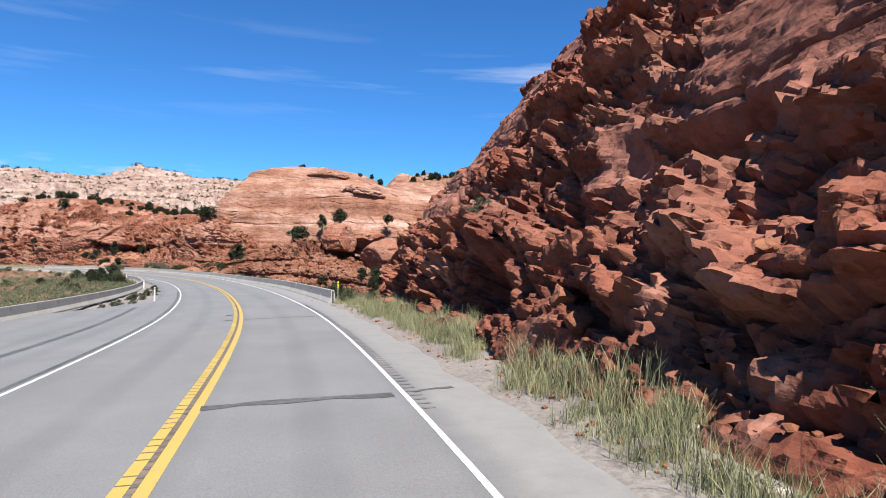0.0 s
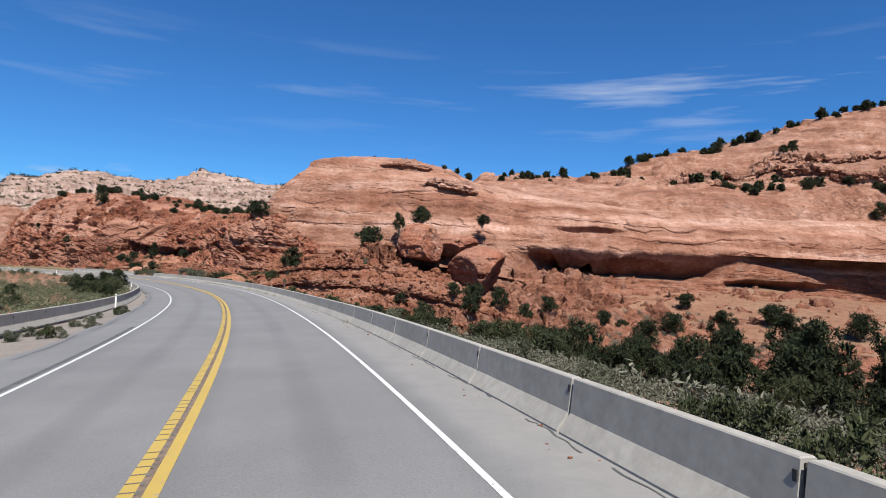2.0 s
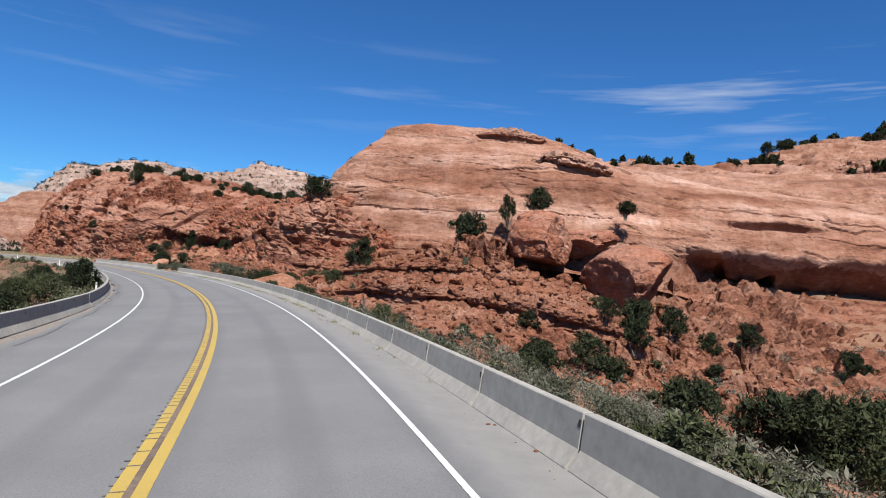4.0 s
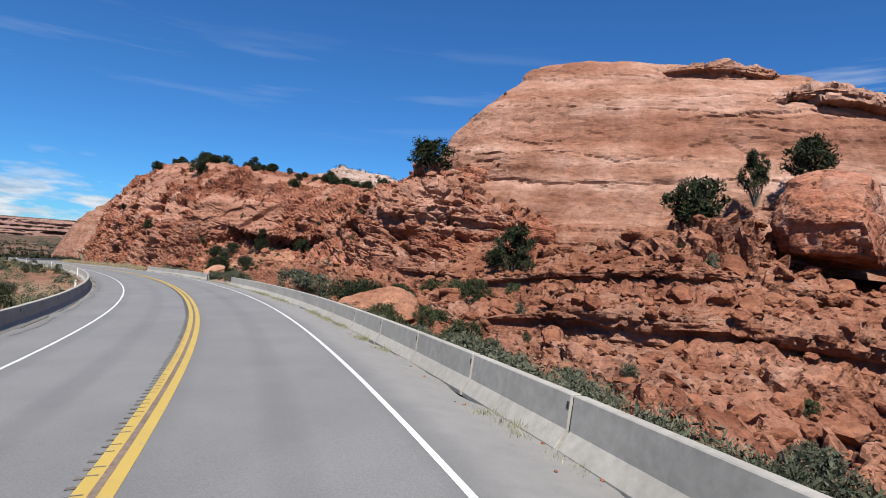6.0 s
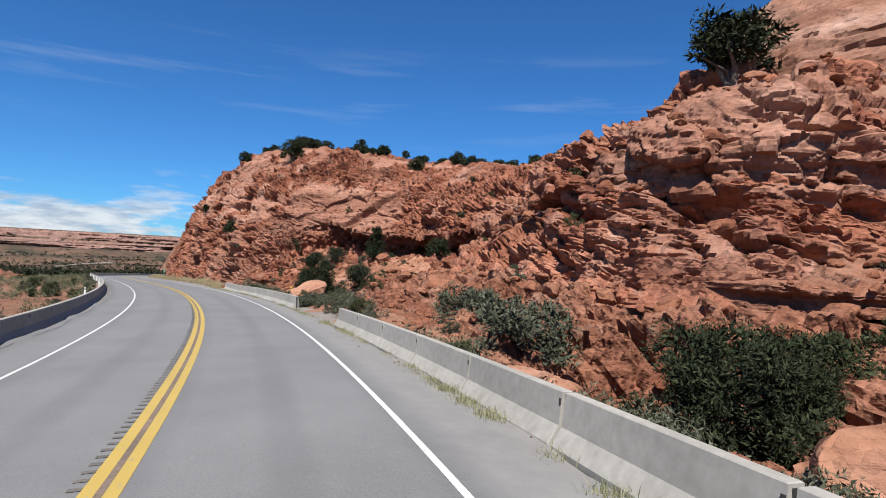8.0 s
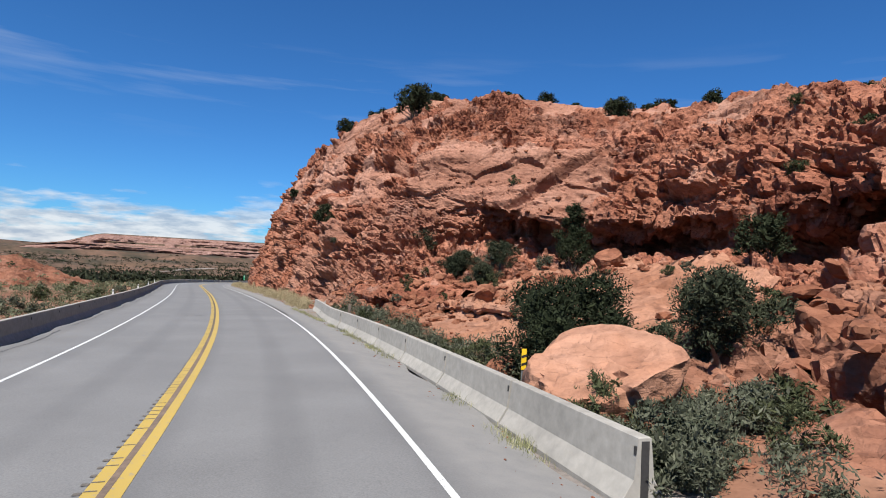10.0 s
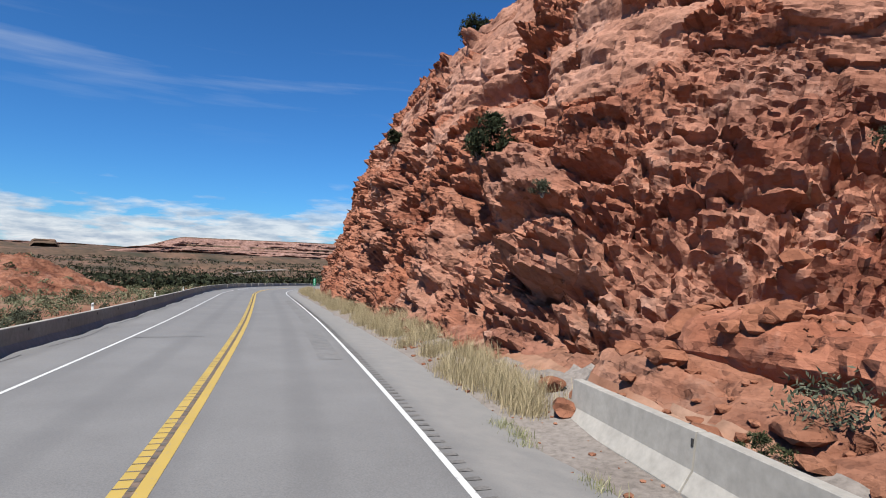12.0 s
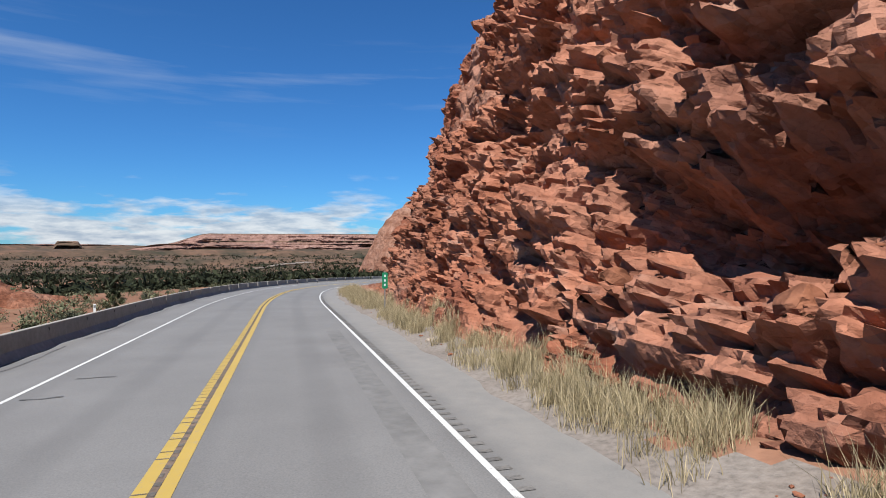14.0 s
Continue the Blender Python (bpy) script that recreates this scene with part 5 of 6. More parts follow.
def litter():
    """Gravel-sized chips and cobbles over the slope and verges, joined."""
    g = np.random.default_rng(33)
    bm = stone(90, 9, 1)
    base = np.array([v.co[:] for v in bm.verts])
    tri = np.array([[v.index for v in f.verts] for f in bm.faces])
    bm.free()
    vs, fs, k = [], [], 0
    for i in range(8500):
        w = g.uniform()
        if i % 6 == 0:
            s, d, size = g.uniform(186, 217), 5.4 + 17 * g.uniform() ** 1.2, 0.06 + 0.32 * g.uniform() ** 2.5
        elif i % 6 == 1:
            s, d, size = g.uniform(112, 150), 18 + 38 * g.uniform(), 0.12 + 0.5 * g.uniform() ** 2.5
        elif w < 0.55:
            s, d, size = g.uniform(100, 216), 5.5 + 36 * g.uniform() ** 1.5, 0.09 + 0.45 * g.uniform() ** 3
        elif w < 0.75:
            s, d, size = g.uniform(-4, 40), g.uniform(3.75, 6.2), 0.02 + 0.10 * g.uniform() ** 3
        elif w < 0.85:
            s, d, size = g.uniform(38, 212), 3.95 - 0.8 * g.uniform() ** 2.5, 0.012 + 0.05 * g.uniform() ** 3
        else:
            s, d, size = g.uniform(212, 300), g.uniform(3.85, 6.0), 0.02 + 0.10 * g.uniform() ** 3
        if 186 < s < 198 and 6.5 < d < 15 and g.uniform() < 0.85:
            continue
        x, y, _ = at_road(s, d)
        z, _, what = drop(x, y)
        if z is None or what.startswith(("body", "slick", "cap", "boulder", "crown")):
            continue
        a = g.uniform(0, 6.28)
        c, sn = math.cos(a), math.sin(a)
        q = base * size * np.array([1, g.uniform(0.6, 1), g.uniform(0.4, 0.8)])
        vs.append(np.stack([q[:, 0] * c - q[:, 1] * sn + x, q[:, 0] * sn + q[:, 1] * c + y, q[:, 2] + z + 0.2 * size], 1))
        fs.append(tri + k)
        k += len(q)
    ob = new("rubble", mesh_of("rubble", np.concatenate(vs), np.concatenate(fs), BOULDER))
    tagged(ob, "scattered red sandstone chips and cobbles", "rubble", kind="stuff")


litter()


def block_field():
    """Broken blocks that cover the slope below the dome and the foot of the knob, joined."""
    g = np.random.default_rng(35)
    shapes = []
    for i in range(5):
        bm = stone(120 + i, 12, 2, (1, (0.8, 0.65, 0.9)[i % 3], (0.5, 0.7, 0.4)[i % 3]))
        shapes.append((np.array([v.co[:] for v in bm.verts]), np.array([[v.index for v in f.verts] for f in bm.faces])))
        bm.free()
    vs, fs, k = [], [], 0
    for i in range(1700):
        if i % 6 == 3:
            s, d, size = g.uniform(197, 217), 6.0 + 10 * g.uniform(), 0.12 + 0.50 * g.uniform() ** 2.4
        elif i % 3:
            s, d, size = g.uniform(108, 156), 15 + 40 * g.uniform(), 0.25 + 1.15 * g.uniform() ** 3.2
        else:
            s, d, size = g.uniform(146, 186), 10 + 14 * g.uniform(), 0.18 + 0.7 * g.uniform() ** 3
        if s < 140 and d < 27:
            size *= 0.75
        x, y, _ = at_road(s, d)
        z, _, what = drop(x, y)
        if z is None or what.startswith(("body", "slick", "cap", "boulder", "crown")):
            continue
        base, tri = shapes[i % 5]
        m = np.array(Euler((g.uniform(-0.5, 0.5), g.uniform(-0.5, 0.5), g.uniform(0, 6.28))).to_matrix())
        vs.append(base @ m.T * size + np.array([x, y, z + 0.12 * size]))
        fs.append(tri + k)
        k += len(base)
    for i in range(300):
        s, d, size = g.uniform(27, 43), 4.9 + 4.0 * g.uniform() ** 1.3, 0.06 + 0.30 * g.uniform() ** 2.4
        x, y, _ = at_road(s, d)
        z, _, what = drop(x, y)
        if z is None or what.startswith(("body", "crown")):
            continue
        base, tri = shapes[i % 5]
        m = np.array(Euler((g.uniform(-0.5, 0.5), g.uniform(-0.5, 0.5), g.uniform(0, 6.28))).to_matrix())
        vs.append(base @ m.T * size + np.array([x, y, z + 0.12 * size]))
        fs.append(tri + k)
        k += len(base)
    ob = new("block_field", mesh_of("block_field", np.concatenate(vs), np.concatenate(fs), BOULDER, "edges"))
    tagged(ob, "tumbled angular red sandstone blocks over the slope", "rubble", kind="stuff")


block_field()

# one of each kind of plant, set at its first place, then copied
KINDS = {
    "juniper": [plant("juniper", 1, 1.0, 0.95, 28, 3700, 0.046, LEAF_JUNIPER, "dark green bushy juniper on sandstone", "tree", "junipers", 0.12),
                plant("juniper", 2, 1.0, 1.15, 30, 3700, 0.046, LEAF_JUNIPER, "dark green upright juniper on sandstone", "tree", "junipers", 0.15, 0.35),
                plant("juniper", 3, 1.0, 0.80, 26, 3600, 0.048, LEAF_JUNIPER, "dark green spreading juniper on sandstone", "tree", "junipers", 0.10)],
    "far": [plant("juniper", 21, 1.0, 0.9, 14, 420, 0.16, LEAF_JUNIPER, "small dark juniper on the rim of the slickrock", "tree", "junipers", 0.1),
            plant("juniper", 22, 1.0, 0.75, 12, 400, 0.16, LEAF_JUNIPER, "low dark juniper on the rim of the slickrock", "tree", "junipers", 0.1)],
    "cone": [plant("juniper", 4, 1.0, 1.75, 44, 9500, 0.034, LEAF_JUNIPER, "tall conical dark juniper below the cliff", "tree", "junipers", 0.12, 0.75)],
    "oak": [plant("scrub_oak", 5, 1.0, 0.85, 30, 13000, 0.023, LEAF_OAK, "large dense dark scrub bush behind the barrier", "bush", "scrub bushes", 0.05)],
    "big": [plant("juniper", 31, 1.0, 0.9, 34, 26000, 0.019, LEAF_JUNIPER, "large dense dark juniper on the rocks", "tree", "junipers", 0.10)],
    "thicket": [plant("sagebrush", 32, 1.0, 0.6, 26, 4800, 0.032, LEAF_SAGE, "wide grey-green thicket of sagebrush behind the barrier", "bush", "sagebrush", 0.0)],
    "bush": [plant("desert_shrub", 33, 1.0, 0.85, 24, 4600, 0.032, LEAF_GREEN, "bushy olive green shrub behind the barrier", "bush", "desert shrubs", 0.0)],
    "sage": [plant("sagebrush", 6, 1.0, 0.62, 20, 2300, 0.042, LEAF_SAGE, "grey-green sagebrush in dry soil", "bush", "sagebrush", 0.0),
             plant("sagebrush", 7, 1.0, 0.75, 18, 2200, 0.043, LEAF_SAGE, "grey-green ragged sagebrush in dry soil", "bush", "sagebrush", 0.0)],
    "green": [plant("desert_shrub", 8, 1.0, 0.72, 18, 2300, 0.042, LEAF_GREEN, "olive green desert shrub among stones", "bush", "desert shrubs", 0.0),
              plant("desert_shrub", 9, 1.0, 0.9, 18, 2200, 0.042, LEAF_GREEN, "olive green upright desert shrub among stones", "bush", "desert shrubs", 0.0)],
}
used = set()


def grow(kind, x, y, width, z=None, tall=1.0, label="", sink=0.10):
    if z is None:
        z, _, what = drop(x, y)
        if z is None or what.startswith(("body", "road")):
            return
    d = float(road_coords(np.array([x]), np.array([y]))[1][0])
    if -6.6 < d < 3.9:
        return
    g = np.random.default_rng(int(abs(x * 131 + y * 71)) + 3)
    options = KINDS[kind]
    root = options[int(g.integers(len(options)))]
    m = pose(x, y, z - sink * width, g.uniform(-4, 4), g.uniform(-4, 4), g.uniform(0, 360))
    big = Matrix.Diagonal((width, width, width * tall, 1))
    if root not in used:
        used.add(root)
        root.matrix_basis = m @ big
        ob = root
    else:
        ob = copy_thing(root, m)
        ob.matrix_basis = m @ big
    if label:
        tagged(ob, label)


# named trees and bushes

def grow_all(plants):
    for kind, x, y, w, tall in plants:
        grow(kind, x, y, w, tall=tall)


# the foot of the dome
grow_all((("juniper", -36.2, 149.8, 5.8, 1.05), ("juniper", -18.8, 121.0, 4.0, 1.0),
          ("juniper", -15.0, 135.5, 4.2, 1.0), ("juniper", -26.2, 130.7, 2.6, 0.9), ("green", -18.7, 139.5, 2.4, 1.0), ("juniper", -21.0, 118.0, 3.6, 1.0)))
for x, y, z, w, tall in ((-31.1, 154.3, 5.3, 2.7, 1.5), (-26.9, 155.0, 7.0, 4.6, 1.0), (-14.5, 156.0, 7.6, 3.0, 1.0)):
    grow("juniper", x, y, w, z, tall)
# behind the barrier
grow_all((("juniper", -62.2, 157.6, 5.2, 0.8), ("big", -61.2, 140.3, 4.8, 0.95), ("thicket", -69.0, 146.0, 4.8, 0.95), ("thicket", -72.2, 148.4, 3.6, 0.9),
          ("bush", -59.2, 143.6, 3.0, 1.0), ("bush", -53.4, 134.2, 1.7, 1.2), ("green", -62.5, 146.6, 2.6, 1.0), ("green", -57.2, 146.0, 2.0, 1.0),
          ("bush", -52.0, 141.0, 2.6, 1.1), ("bush", -54.2, 138.6, 2.6, 1.2), ("bush", -54.6, 144.4, 2.6, 1.0), ("bush", -49.4, 143.7, 2.0, 1.0), ("juniper", -50.4, 146.8, 3.9, 1.1)))
grow_all((("juniper", -52.5, 149.5, 2.2, 1.0),))
for kind, s, d, w, tall in (("thicket", 121.0, 6.9, 1.9, 1.1), ("thicket", 123.4, 6.5, 2.2, 1.1), ("bush", 125.2, 7.3, 2.0, 1.1), ("thicket", 127.2, 6.3, 1.8, 1.1), ("bush", 131.5, 6.6, 1.6, 1.1),
                            ("bush", 134.0, 7.0, 2.2, 1.0), ("thicket", 136.4, 6.8, 2.0, 1.1), ("thicket", 116.0, 6.3, 1.5, 1.1), ("thicket", 111.5, 6.4, 1.6, 1.1), ("thicket", 141.0, 6.5, 1.5, 1.1)):
    x, y, _ = at_road(s, d)
    grow(kind, x, y, w, tall=tall)
# the far cut
grow_all((("big", -90.4, 160.2, 4.0, 0.95), ("oak", -87.4, 161.6, 3.0, 1.0), ("thicket", -86.6, 154.8, 1.7, 1.1), ("juniper", -122.1, 192.6, 4.0, 1.0),
          ("juniper", -116.4, 205.0, 3.0, 0.8), ("juniper", -101.9, 194.3, 2.6, 0.9), ("sage", -106.0, 182.5, 1.8, 1.0), ("juniper", -88.5, 176.5, 2.6, 1.0),
          ("thicket", -86.0, 157.4, 1.8, 1.0)))
# the wash
grow_all((("bush", -9.5, 99.5, 5.5, 1.04), ("bush", -6.8, 101.5, 5.0, 1.10), ("juniper", -11.8, 101.8, 4.6, 1.04), ("bush", -4.2, 98.0, 4.1, 1.10), ("juniper", -2.6, 92.0, 4.1, 1.38), ("juniper", 1.2, 90.5, 3.5, 1.49),
          ("juniper", 4.6, 86.0, 4.1, 1.32), ("juniper", 9.0, 88.0, 5.0, 1.26), ("juniper", 13.5, 84.0, 4.8, 1.32), ("juniper", 17.0, 90.0, 5.8, 1.32), ("juniper", 22.0, 86.5, 5.5, 1.21), ("bush", 10.0, 78.0, 3.8, 1.10),
          ("juniper", 12.0, 97.0, 5.0, 1.26), ("juniper", 6.0, 106.5, 4.8, 1.21), ("juniper", 20.0, 100.0, 6.0, 1.21), ("juniper", 28.0, 96.0, 6.5, 1.26), ("juniper", -3.0, 111.0, 4.3, 1.21), ("thicket", 3.2, 55.5, 2.6, 1.1),
          ("bush", 5.0, 57.5, 2.8, 1.1), ("thicket", 6.4, 54.0, 2.4, 1.2), ("thicket", 1.6, 60.0, 2.4, 1.0), ("bush", 7.8, 60.0, 2.4, 1.2)))
grow_all((("juniper", -1.9, 140.0, 3.4, 1.0), ("juniper", 24.5, 152.3, 3.6, 1.0), ("juniper", 18.7, 139.4, 4.6, 1.0), ("juniper", 25.5, 135.0, 4.8, 1.1),
          ("juniper", 36.0, 142.6, 5.2, 1.0), ("juniper", 32.4, 128.7, 5.6, 1.1), ("juniper", 12.0, 128.0, 4.5, 1.0), ("juniper", 45.0, 133.0, 5.0, 1.0),
          ("juniper", 6.5, 110.0, 3.6, 1.0), ("juniper", 16.0, 104.0, 4.0, 1.0)))


# rooted in the faces of the cuts
for kind, x, y, z, w, tall in (("juniper", -126.6, 185.6, -0.6, 2.2, 1.1), ("far", -144.1, 196.5, 4.0, 1.4, 1.0), ("oak", -113.6, 184.2, -2.2, 2.8, 0.75), ("oak", -108.6, 181.6, None, 2.6, 0.8), ("oak", -105.8, 180.8, None, 2.6, 0.85),
                               ("sage", -122.4, 183.0, -2.0, 0.8, 1.0), ("sage", 1.2, 19.4, 3.4, 0.8, 1.0), ("green", -128.0, 186.4, 0.2, 0.9, 1.0)):
    grow(kind, x, y, w, z, tall)
for kind, x, y, w, tall in (("cone", -100.6, 183.6, 3.1, 0.95), ("oak", -108.8, 183.0, 2.6, 0.8), ("oak", -105.6, 182.6, 2.8, 0.85), ("sage", -103.0, 184.5, 1.8, 1.0), ("green", -97.0, 181.5, 1.6, 1.1), ("sage", -98.6, 183.8, 1.3, 1.0)):
    z = drop(x, y, 0.4)[0]
    grow(kind, x, y, w, z, tall)

g = np.random.default_rng(61)
# along the rims
for i in range(46):
    t = g.uniform()
    x, y = (-84 - 56 * t + g.normal() * 2, 199 + 7 * t + g.uniform(-3, 9))
    grow("juniper", x, y, g.uniform(1.4, 3.2), tall=g.uniform(0.8, 1.1))
for i in range(46):
    x, y = g.uniform(-92, -42), g.uniform(178, 206)
    grow("juniper" if x < -74 else "far", x, y + max(0, 0.55 * (-70 - x)), g.uniform(1.6, 3.2))
for i in range(3):
    grow("far", g.uniform(-28, -14), g.uniform(176, 186), g.uniform(1.4, 2.4))
for i in range(58):
    x = 32 + 118 * g.uniform() ** 0.8
    grow("far", x, 249 - 0.10 * (x - 60) + g.uniform(-1, 9), g.uniform(1.8, 4.0), tall=g.uniform(0.8, 1.2))
for x, back, w in ((33, 250, 4.2), (36.5, 250, 4.0), (75, 249, 4.4), (62, 249, 4.6), (76, 231, 3.2), (79, 231.5, 4.2)):
    grow("juniper", x, back, w)
for i in range(34):
    grow("far", g.uniform(-12, 34), g.uniform(216, 236), g.uniform(1.8, 3.6), tall=g.uniform(0.7, 1.1))
for i in range(36):
    x = g.uniform(36, 112)
    grow("juniper" if 66 < x < 100 else "far", x, 206 - 0.10 * (x - 60) + g.uniform(-9, 8), g.uniform(1.6, 3.4) + (1.6 if 70 < x < 92 else 0))
# the wash beyond the barrier, and the slope
for i in range(24):
    x, y, _ = at_road(g.uniform(62, 112), 16 + 40 * g.uniform())
    grow("juniper", x, y, g.uniform(2.2, 3.6), tall=g.uniform(0.9, 1.2))
for i in range(52):
    s, d = g.uniform(46, 122), 15 + 60 * g.uniform() ** 1.2
    x, y, _ = at_road(s, d)
    grow("juniper", x, y, g.uniform(1.5, 2.2) + 1.6 * smooth(d, 20, 32) * g.uniform(), tall=g.uniform(0.85, 1.25))
for i in range(18):
    s, d = g.uniform(46, 118), g.uniform(5.8, 11)
    x, y, _ = at_road(s, d)
    grow("thicket" if g.uniform() < 0.6 else "bush", x, y, g.uniform(0.9, 1.8), tall=g.uniform(0.9, 1.2))
for i in range(60):
    s, d = g.uniform(43, 122), 5.4 + 40 * g.uniform() ** 1.7
    x, y, _ = at_road(s, d)
    grow("sage" if g.uniform() < 0.6 else "green", x, y, g.uniform(0.7, 1.9), tall=g.uniform(0.8, 1.3))
for i in range(90):
    s, d = g.uniform(118, 214), 5.2 + 28 * g.uniform() ** 2.2
    x, y, _ = at_road(s, d)
    grow("sage" if g.uniform() < 0.55 else "green", x, y, g.uniform(0.5, 1.4), tall=g.uniform(0.8, 1.3))
for i in range(66):
    s, d = g.uniform(174, 216), g.uniform(4.8, 6.8)
    x, y, _ = at_road(s, d)
    grow("sage" if g.uniform() < 0.75 else "green", x, y, g.uniform(0.5, 1.1))
for i in range(9):
    s, d = g.uniform(35, 44), g.uniform(4.6, 6.4)
    x, y, _ = at_road(s, d)
    grow("sage" if g.uniform() < 0.4 else "green", x, y, g.uniform(0.5, 1.1), tall=1.3)
# valley side
for i in range(16):
    s = g.uniform(104, 140)
    x, y, _ = at_road(s, float(np.interp(s, LEFT_S, LEFT_D)) - g.uniform(1.6, 6.0))
    grow("bush" if i % 3 else "juniper", x, y, g.uniform(1.5, 2.6), tall=g.uniform(0.9, 1.2))
for i in range(90):
    s = g.uniform(25, 330)
    d = float(np.interp(s, LEFT_S, LEFT_D)) - 1.2 - 26 * g.uniform() ** 1.6
    x, y, _ = at_road(s, d)
    k = g.uniform()
    grow("sage" if k < 0.5 else "green" if k < 0.93 else "juniper", x, y, g.uniform(0.7, 2.0), tall=g.uniform(0.8, 1.2))
for i in range(30):
    s = g.uniform(46, 86)
    x, y, _ = at_road(s, float(np.interp(s, LEFT_S, LEFT_D)) + g.uniform(0.8, 3.0))
    grow("sage" if g.uniform() < 0.5 else "green", x, y, g.uniform(0.4, 0.9))


def scrub_patch(name, count, place, lo, hi, on, mat, seed, label):
    """Sage and low shrubs, joined: some hundred small sprays in each."""
    g = np.random.default_rng(seed)
    at, size = [], []
    for i in range(count):
        x, y = place(i, g)
        z, _, what = drop(x, y)
        d = float(road_coords(np.array([x]), np.array([y]))[1][0])
        if z is None or -8.6 < d < 5.2 or not what.startswith(on):
            continue
        at.append((x, y, z))
        size.append(g.uniform(lo, hi))
    at, size = np.array(at), np.array(size)
    many, leaf = {"valley_scrub": (130, 0.105), "valley_sage": (60, 0.19), "wash_scrub": (120, 0.135), "wash_sage": (430, 0.062)}.get(name, (460, 0.068))
    q = g.normal(size=(len(at), many, 3))
    q *= (g.uniform(0.5, 1.0, (len(at), many, 1)) / np.linalg.norm(q, axis=2, keepdims=True)) * (1 + 0.3 * np.sin(4 * q[:, :, :1] + 3 * q[:, :, 1:2]))
    q = q * np.array([0.5, 0.5, 0.34]) + np.array([0, 0, 0.25])
    q[:, :, 2] = np.abs(q[:, :, 2])
    v, f = sprigs((at[:, None] + q * size[:, None, None]).reshape(-1, 3), np.repeat(size, many) * leaf, 82, 0.5)
    tagged(new(name, mesh_of(name, v, f, mat)), label, "scrub", kind="stuff")


LEAF_VALLEY = leaf_material("valley_leaf", (0.040, 0.050, 0.026), (0.150, 0.155, 0.098))
LEAF_WASH = leaf_material("wash_leaf", (0.050, 0.053, 0.038), (0.148, 0.144, 0.112))

def valley_place(i, g):
    s = g.uniform(40, 150) if i % 3 else g.uniform(20, 310)
    return at_road(s, float(np.interp(s, LEFT_S, LEFT_D)) - 1.3 - (26 if i % 3 else 14) * g.uniform() ** 1.3)[:2]


def valley_far_place(i, g):
    if i % 2:
        s = 20 + 290 * g.uniform() ** 1.1
        return at_road(s, float(np.interp(s, LEFT_S, LEFT_D)) - 14 - 34 * g.uniform() ** 1.2)[:2]
    r, az = 22 + 110 * g.uniform(), math.radians(g.uniform(42, 108))
    return -140 - r * math.sin(az), 185 + r * math.cos(az)


def wash_place(i, g):
    s = g.uniform(44, 116)
    return at_road(s, 12 + (40 + 0.5 * (s - 44)) * g.uniform() ** 1.2)[:2]


def sage_place(i, g):
    return at_road(g.uniform(40, 104), 5.2 + 9 * g.uniform() ** 1.2)[:2]


scrub_patch("valley_scrub", 1700, valley_place, 0.5, 1.45, ("ground", "verge", "red_mound", "low"), LEAF_VALLEY, 81, "low grey-green sage and weeds beyond the barrier")
scrub_patch("valley_sage", 620, valley_far_place, 0.6, 1.5, ("ground", "verge", "red_mound", "low"), LEAF_VALLEY, 89, "scattered grey-green scrub on the red valley floor")


def barrier_place(i, g):
    s = g.uniform(98, 150) if i % 3 else g.uniform(112, 214)
    return at_road(s, 5.2 + (3.0 if i % 3 else 2.2) * g.uniform() ** 1.6)[:2]


scrub_patch("barrier_scrub", 420, barrier_place, 0.7, 1.6, ("rock_slope", "ground"), LEAF_SAGE, 85, "feathery grey-green sage along the back of the barrier")
scrub_patch("wash_scrub", 850, wash_place, 0.7, 1.8, ("rock_slope", "ground"), LEAF_WASH, 83, "grey-green sage thicket on the floor of the wash")
scrub_patch("wash_sage", 330, sage_place, 0.6, 1.5, ("rock_slope", "ground"), LEAF_WASH, 87, "feathery grey sage behind the barrier above the wash")


def far_scrub():
    """Scrub over the far country, joined: many small sprays in each clump."""
    g = np.random.default_rng(77)
    at, size = [], []
    for i in range(21000):
        w = g.uniform()
        if w < 0.72:
            r, az = 120 + 640 * g.uniform() ** 1.5, math.radians(g.uniform(40, 112))
            x, y = -140 - r * math.sin(az), 185 + r * math.cos(az)
        else:
            r, az = g.uniform(330, 720), math.radians(g.uniform(6, 42))
            x, y = -r * math.sin(az), r * math.cos(az)
        if i % 5 == 0:
            x, y, _ = at_road(g.uniform(10, 330), -52 - 110 * g.uniform() ** 1.2)
            w = 0
        z, n, what = drop(x, y, 300)
        if z is None or not what.startswith(("ground", "pale_hills", "verge", "mesa", "low_rim", "far_plateau")):
            continue
        at.append((x, y, z))
        size.append((0.8 + 2.4 * g.uniform() ** 1.6) if w < 0.72 else g.uniform(1.2, 3.2))
    at, size = np.array(at), np.array(size)
    many = 11
    spread = g.normal(size=(len(at), many, 3)) * np.array([0.33, 0.33, 0.2]) + np.array([0, 0, 0.32])
    pts = (at[:, None] + spread * size[:, None, None]).reshape(-1, 3)
    v, f = sprigs(pts, np.repeat(size, many) * 0.52, 78)
    ob = new("far_scrub", mesh_of("far_scrub", v, f, LEAF_FAR))
    tagged(ob, "dark juniper and sage scrub over the far hills", "scrub", kind="stuff")


far_scrub()


